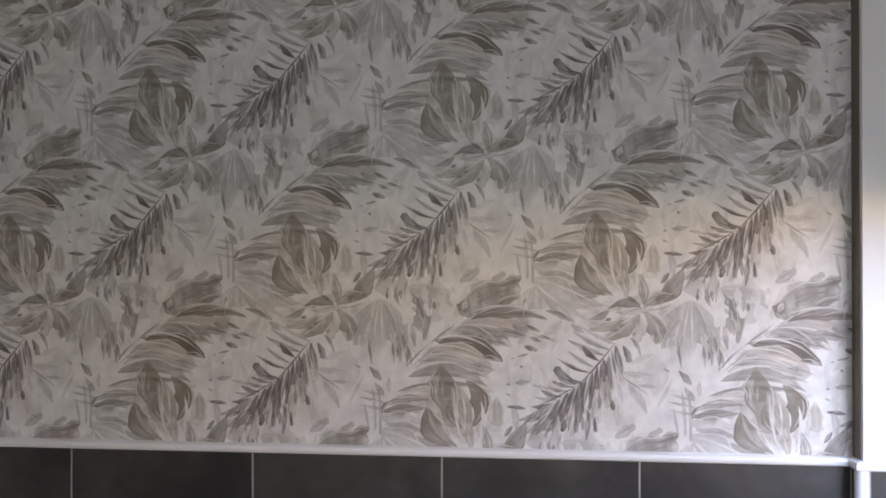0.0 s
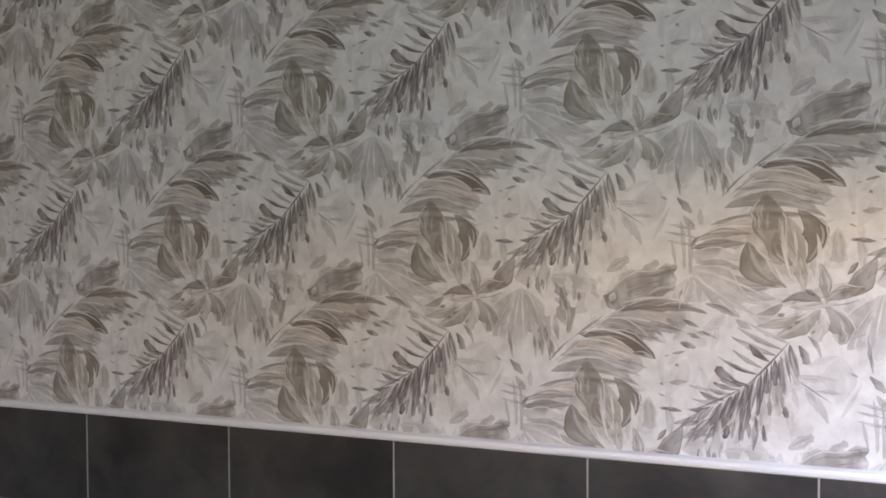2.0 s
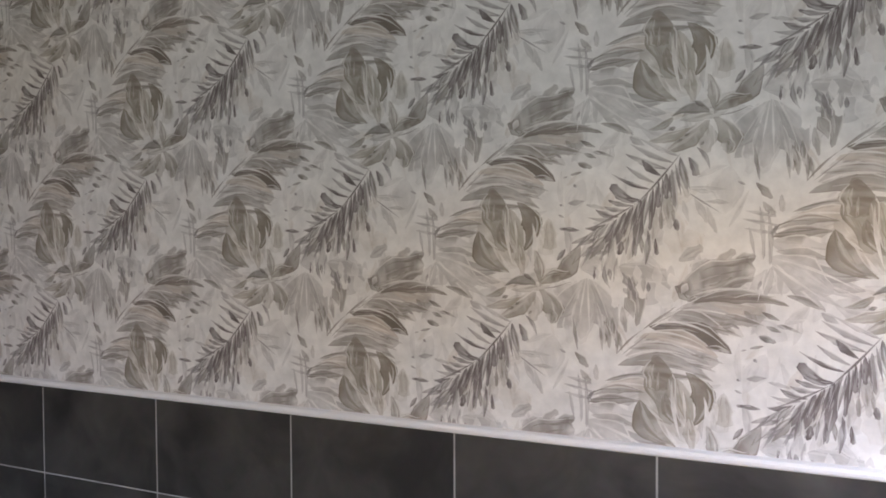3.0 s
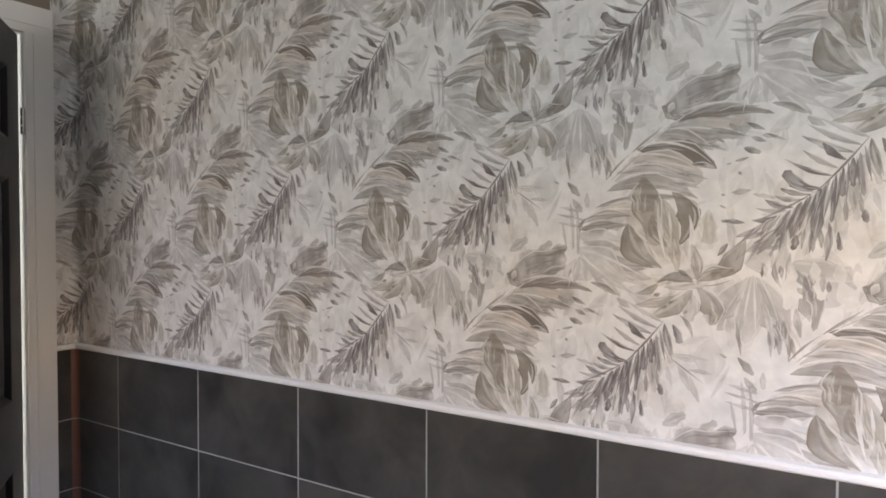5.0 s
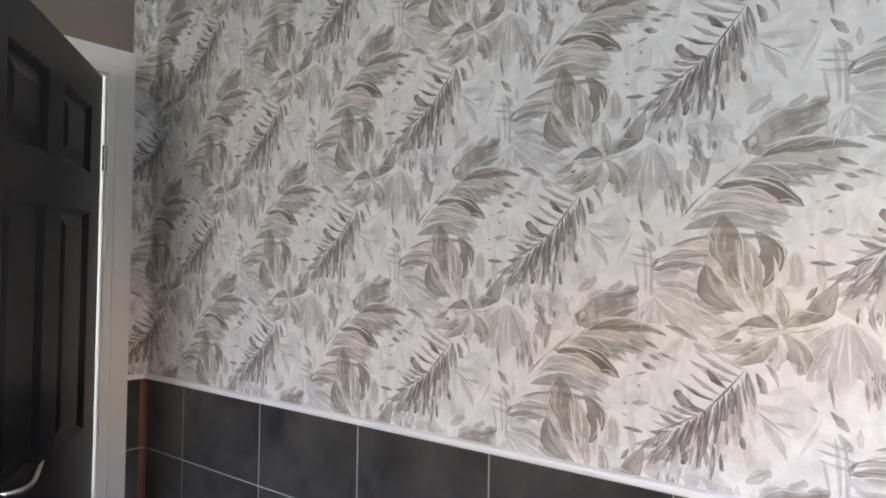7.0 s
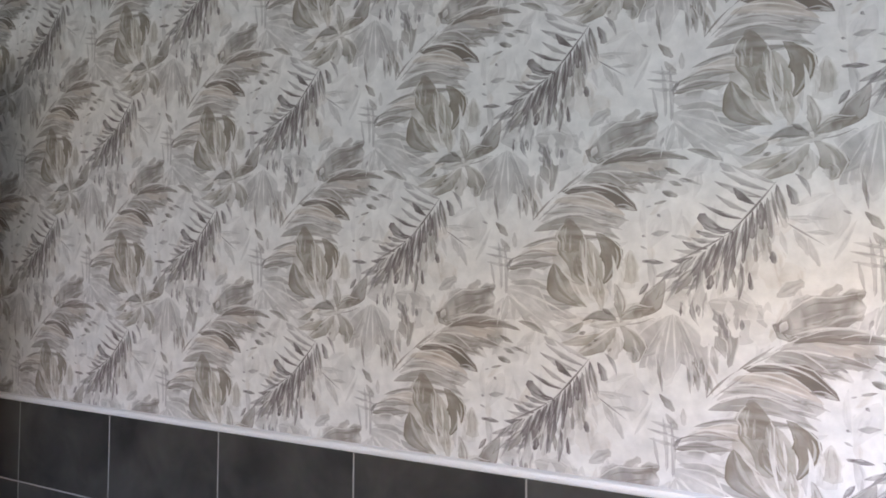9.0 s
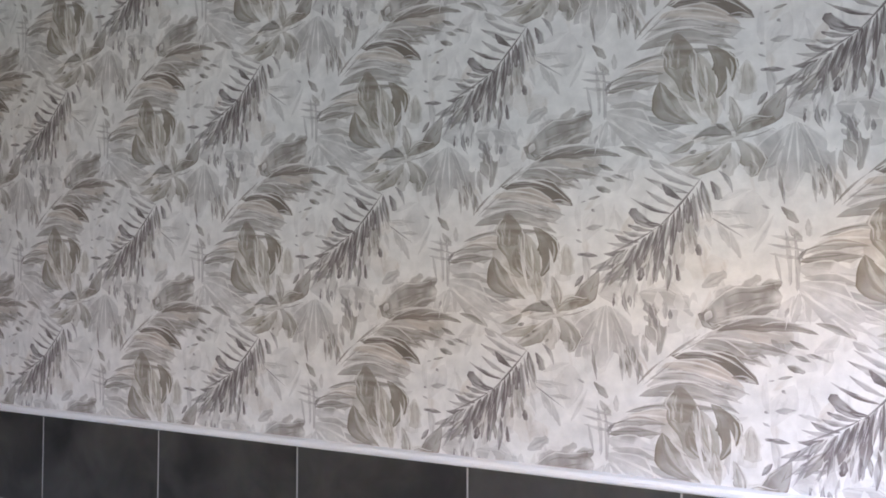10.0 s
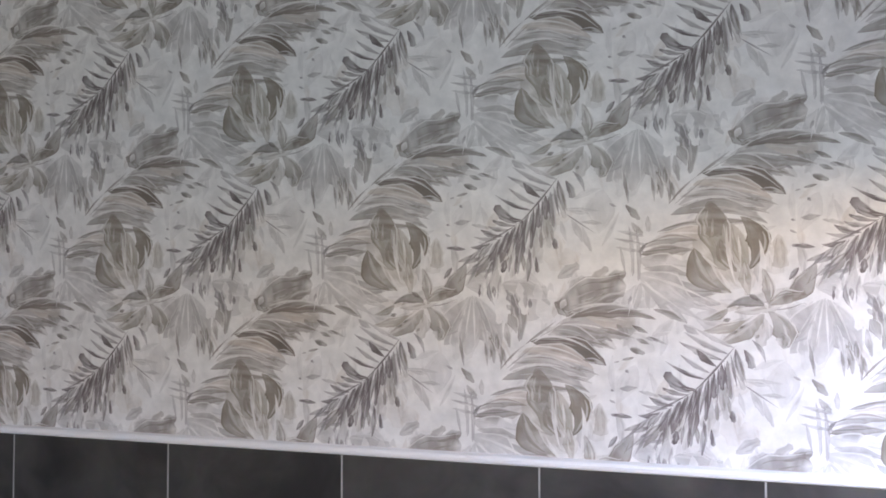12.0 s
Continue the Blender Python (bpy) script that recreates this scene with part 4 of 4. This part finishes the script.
blade(-12.00, -18.30, -12.40, -21.40, 0.55, "plum", 0.672)
blade(-14.30, -17.30, -15.20, -21.80, 0.57, "plum", 0.616)
blade(-7.20, -10.20, -7.10, -13.50, 0.15, "white", 0.48)
blade(-8.10, -11.50, -8.30, -15.20, 0.15, "white", 0.48)
blade(-8.90, -12.40, -9.60, -15.50, 0.15, "white", 0.48)
blade(-10.00, -13.30, -10.90, -17.00, 0.15, "white", 0.48)
blade(-11.30, -14.20, -12.20, -17.70, 0.15, "white", 0.48)
blade(-12.40, -15.10, -13.60, -18.30, 0.15, "white", 0.48)

# dark frond: short side
blade(-4.50, -6.30, -10.30, -3.30, 0.81, "smoke", 0.55, bend=0.02, belly=0.5)
blade(-5.30, -7.30, -11.80, -4.00, 0.93, "smoke", 0.75, bend=0.03, belly=0.5)
blade(-6.20, -8.20, -12.60, -5.50, 1.14, "plum", 0.6944, bend=0.03, belly=0.55)
blade(-7.10, -9.20, -10.00, -6.60, 1.24, "plum", 0.9856, bend=0.06, belly=0.6, tip=0.4)
blade(-8.10, -10.20, -12.40, -7.50, 0.93, "plum", 0.728, bend=0.04)
blade(-8.70, -11.20, -14.60, -8.60, 0.73, "plum", 0.952, bend=0.05)
blade(-10.10, -12.80, -14.60, -10.20, 1.76, "plum", 1, bend=0.16, belly=0.64, tip=0.8)
blade(-10.90, -13.30, -14.50, -11.60, 0.66, "smoke", 0.7, bend=0.08)
blade(-11.20, -13.60, -15.10, -12.70, 0.83, "plum", 0.952, bend=0.08, belly=0.6, tip=0.5)
blade(-12.20, -14.30, -15.80, -13.70, 0.85, "plum", 0.784, bend=0.08, belly=0.6)
blade(-13.40, -15.40, -17.10, -14.20, 0.96, "plum", 0.896, bend=0.08, belly=0.6)
blade(-14.20, -15.80, -18.30, -15.40, 0.66, "smoke", 0.7, bend=0.06)
blade(-15.40, -16.50, -18.80, -17.10, 0.96, "plum", 0.896, bend=0.1)

# dark frond: stem and loose end
blade(-4.30, -5.80, -10.90, -13.50, 0.36, "plum", 0.9, bend=0.02, belly=0.5, tip=0.5)
blade(-10.70, -13.20, -18.80, -17.50, 0.32, "plum", 0.85, bend=0.03)
blade(-4.90, -6.50, -8.70, -4.50, 0.18, "white", 0.64)
blade(-6.00, -7.90, -10.10, -5.90, 0.18, "white", 0.48)
blade(-9.60, -12.10, -13.30, -10.10, 0.19, "white", 0.56)
blade(-15.60, -16.80, -17.50, -19.80, 0.95, "plum", 0.7, bend=-0.12)
blade(-16.90, -17.30, -20.20, -20.30, 0.76, "smoke", 0.8)
blade(-18.30, -18.30, -20.90, -19.60, 0.86, "plum", 0.7, bend=0.05)
blade(-19.60, -17.50, -22.90, -17.20, 0.78, "plum", 0.8, belly=0.5, tip=0.6)
blade(-21.90, -20.50, -23.30, -22.40, 0.76, "plum", 0.85, belly=0.55, tip=0.5)
blade(-17.10, -18.80, -19.40, -19.90, 0.76, "plum", 0.6)
blade(-16.40, -19.80, -19.20, -21.80, 0.85, "smoke", 0.75)
blade(-18.50, -20.50, -17.10, -19.80, 0.47, "smoke", 0.7)
blade(-17.50, -21.40, -15.20, -20.70, 0.48, "smoke", 0.6)
blade(-17.20, -23.90, -17.30, -25.40, 0.47, "plum", 0.85)
blade(-15.60, -22.90, -14.70, -26.80, 0.74, "smoke", 0.85, bend=-0.12)
blade(-11.90, -24.90, -11.40, -27.30, 0.92, "smoke", 0.9, belly=0.6, tip=0.6)
blade(-11.30, -26.40, -10.80, -28.40, 0.83, "smoke", 0.8)
blade(-9.70, -24.60, -9.70, -27.10, 1.08, "grey", 0.8)
blade(-9.00, -25.50, -9.00, -27.10, 0.72, "smoke", 0.85, belly=0.6, tip=0.7)
blade(-12.80, -26.60, -11.70, -27.70, 0.83, "smoke", 0.6)
blade(-16.90, -17.90, -21.90, -21.60, 0.29, "smoke", 0.7)
blade(-16.40, -18.80, -20.80, -23.00, 0.29, "plum", 0.6)
blade(-17.50, -20.10, -19.40, -23.50, 0.47, "smoke", 0.6)
blade(-15.40, -20.10, -17.10, -23.90, 0.48, "smoke", 0.6)
blade(-13.70, -21.60, -14.30, -25.70, 0.56, "grey", 0.8)
blade(-16.40, -22.00, -17.00, -26.70, 0.95, "white", 0.6)
blade(-13.80, -22.90, -13.20, -26.60, 1.48, "white", 0.7, belly=0.5, tip=0.5)
blade(-10.80, -22.90, -10.40, -25.70, 1.30, "white", 0.6, belly=0.5, tip=0.5)
blade(-7.80, -22.90, -7.40, -26.50, 1.66, "white", 0.5, belly=0.5, tip=0.5)
blade(-3.30, -25.60, -4.10, -27.20, 1.08, "white", 0.7)

# flecks
blade(-19.60, -3.10, -17.10, -4.30, 0.76, "umber", 0.8, belly=0.5)
blade(-19.00, -5.20, -16.90, -6.00, 0.67, "umber", 0.55)
blade(-17.50, -5.00, -15.40, -5.40, 0.67, "smoke", 0.7)
blade(-17.10, -4.80, -14.30, -6.00, 0.47, "umber", 0.5)
blade(-19.90, -6.70, -17.60, -7.50, 1.14, "umber", 0.8, belly=0.5, tip=0.6)
blade(-21.10, -8.60, -19.20, -8.10, 0.49, "umber", 0.75)
blade(-22.30, -9.00, -21.50, -8.80, 0.28, "smoke", 0.7)
blade(-20.60, -10.10, -20.10, -10.60, 0.49, "smoke", 0.8)
blade(-22.90, -13.30, -22.30, -13.50, 0.39, "smoke", 0.8)
blade(-21.50, -13.10, -18.80, -12.80, 1.05, "smoke", 0.6)
blade(-18.60, -13.40, -15.60, -14.00, 0.76, "grey", 0.7)
blade(-23.10, -14.90, -22.10, -15.40, 0.34, "smoke", 0.8)
blade(-23.60, -5.10, -22.50, -5.70, 0.49, "smoke", 0.7)
blade(-21.90, -3.00, -20.70, -4.30, 0.76, "taupe", 0.5)
blade(-22.40, -17.10, -21.90, -17.30, 0.39, "plum", 0.6)
blade(-15.80, -4.20, -13.10, -3.90, 0.22, "white", 0.48)



def inside(points, poly):
    """Which points lie inside the outline."""
    x, y = points[:, 0], points[:, 1]
    got = np.zeros(len(points), bool)
    x0, y0 = poly[-1]
    for x1, y1 in poly:
        if y0 != y1:
            got ^= ((y1 > y) != (y0 > y)) & (x < (x0 - x1) * (y - y1) / (y0 - y1) + x1)
        x0, y0 = x1, y1
    return got


# wet inks run through one another: each wash is tinted by those under it
SHIFTS = [np.array((i * P + (j % 2) * P / 2, j * ROW)) for i in (-1, 0, 1) for j in (-1, 0, 1)]
inked = []
for k, (pts, strength, ink, outline, _) in enumerate(washes):
    flat = pts.reshape(-1, 2)
    under = np.tile(GROUND_INK, (len(flat), 1))
    lo, hi = flat.min(0), flat.max(0)
    for _, _, ink_j, line_j, depth_j in washes[:k]:
        jl, jh = line_j.min(0), line_j.max(0)
        for s in SHIFTS:
            if (jl + s > hi).any() or (jh + s < lo).any():
                continue
            hit = inside(flat, line_j + s)
            under[hit] += depth_j * (ink_j - under[hit])
    st = strength.reshape(-1, 1)
    inked.append(under + st * (ink - under))

# sheets of ink lie only as high as the washes that they cross
LAYER = 0.000012
level = []
for k, (pts, _, _, outline, _) in enumerate(washes):
    lo, hi = outline.min(0), outline.max(0)
    mine = pts.reshape(-1, 2)
    top = 0
    for j in range(k):
        if level[j] <= top:
            continue
        other = washes[j][3]
        jl, jh = other.min(0), other.max(0)
        for s in SHIFTS:
            if (jl + s < hi).all() and (jh + s > lo).all() and (inside(mine, other + s).any() or inside(washes[j][0].reshape(-1, 2) + s, outline).any()):
                top = level[j]
                break
    level.append(top + 1)
lift = [LAYER * v + 0.0000011 * (k % 9) for k, v in enumerate(level)]


def paper_arrays(x0, x1, z0, z1, heart_x, heart_z):
    """Vertices, faces and inks of a flat sheet of paper from x0 to x1 and z0 to z1, with the lilies' hearts on their lattice."""
    verts, faces, inks = [], [], []
    count = 0
    nx, nz = 12, 28
    gx, gz = np.meshgrid(np.linspace(x0, x1, nx + 1), np.linspace(z0, z1, nz + 1))
    verts.append(np.stack((gx.ravel(), np.zeros(gx.size), gz.ravel()), 1))
    inks.append(np.tile(GROUND_INK, (gx.size, 1)))
    for r in range(nz):
        for c in range(nx):
            i = r * (nx + 1) + c
            faces.append((i, i + 1, i + nx + 2, i + nx + 1))
    count = gx.size
    for j in range(-6, 7):
        for i in range(-9, 4):
            ox, oz = heart_x + i * P + (j % 2) * P / 2, heart_z + j * ROW
            if ox < x0 - 0.5 or ox > x1 + 0.5 or oz < z0 - 0.5 or oz > z1 + 0.5:
                continue
            for k, (pts, _, _, _, _) in enumerate(washes):
                rows, cols = pts.shape[:2]
                flat = pts.reshape(-1, 2) + (ox, oz)
                if flat[:, 0].max() < x0 or flat[:, 0].min() > x1 or flat[:, 1].max() < z0 or flat[:, 1].min() > z1:
                    continue
                verts.append(np.stack((flat[:, 0], np.full(len(flat), -lift[k]), flat[:, 1]), 1))
                inks.append(inked[k])
                for r in range(rows - 1):
                    for c in range(cols - 1):
                        a = count + r * cols + c
                        faces.append((a, a + 1, a + cols + 1, a + cols))
                count += len(flat)
    return np.concatenate(verts), faces, np.concatenate(inks)


def paper_mesh(name, x0, x1, z0, z1, heart_x, heart_z, cuts=(), fold=None):
    verts, faces, inks = paper_arrays(x0, x1, z0, z1, heart_x, heart_z)
    me = bpy.data.meshes.new(name)
    me.from_pydata(verts.tolist(), [], faces)
    layer = me.color_attributes.new("ink", "FLOAT_COLOR", "POINT")
    layer.data.foreach_set("color", np.concatenate((inks, np.ones((len(inks), 1))), 1).astype(np.float32).ravel())
    bm = bmesh.new()
    bm.from_mesh(me)
    for co, no in (((x0, 0, 0), (-1, 0, 0)), ((x1, 0, 0), (1, 0, 0)), ((0, 0, z0), (0, 0, -1)), ((0, 0, z1), (0, 0, 1))):
        bmesh.ops.bisect_plane(bm, geom=bm.verts[:] + bm.edges[:] + bm.faces[:], plane_co=co, plane_no=no, clear_outer=True)
    for x in cuts:
        bmesh.ops.bisect_plane(bm, geom=bm.verts[:] + bm.edges[:] + bm.faces[:], plane_co=(x, 0, 0), plane_no=(1, 0, 0))
    if fold:
        for v in bm.verts:
            v.co = fold(v.co)
    for f in bm.faces:
        if (f.normal.y > 0) if not fold else False:
            f.normal_flip()
        f.smooth = bool(fold)
    bm.normal_update()
    bm.to_mesh(me)
    bm.free()
    me.materials.append(PAPER)
    return me


HEART_X, HEART_Z = 0.0, 1.66
PAPER_X = RIGHT - 0.0025
wallpaper = tagged(new("wallpaper"), "pale wallpaper printed with watercolour palm leaves and lilies", "wallpaper", kind="structure")
strip_mesh = paper_mesh("paper_strip", 0, P, TRIM_TOP - 0.004, TOP, HEART_X - (PAPER_X - P), HEART_Z)
for k in range(4):
    ob = new("paper_strip", strip_mesh)
    ob.parent = wallpaper
    ob.matrix_world = pose(PAPER_X - P * (k + 1), -0.0015, 0)

# the last strip turns the inner corner in a soft curve and ends at the door frame
FOLD_R = 0.022
FOLD_X = LEFT + FOLD_R
ARC = FOLD_R * math.pi / 2
LAST = PAPER_X - 4 * P


def fold(co):
    s, out = FOLD_X - co.x, 0.0015 - co.y
    # a ridge stands proud just beside the corner, shaped to mimic a light streak
    streak_ridge = 0.020 + 0.0025 * math.sin(9 * co.z) + 0.0012 * math.sin(31 * co.z + 1)
    out += (0.0022 + 0.0008 * math.sin(17 * co.z)) * math.exp(-((s + streak_ridge) / 0.0055) ** 2)
    if s <= 0:
        return Vector((co.x, -out, co.z))
    if s < ARC:
        f = s / FOLD_R
        r = FOLD_R - out
        return Vector((FOLD_X - r * math.sin(f), -FOLD_R + r * math.cos(f), co.z))
    return Vector((LEFT + out, -FOLD_R - (s - ARC), co.z))


END = FOLD_X - ARC - (0.0655 - FOLD_R)
cuts = [FOLD_X - ARC * i / 12 for i in range(13)] + [FOLD_X + 0.0028 * i for i in range(1, 17)]
corner = new("paper_strip", paper_mesh("paper_corner", END, LAST, TRIM_TOP - 0.004, TOP, HEART_X, HEART_Z, cuts, fold))
corner.parent = wallpaper
tagged(corner, "end strip wrapped softly round the inner corner")
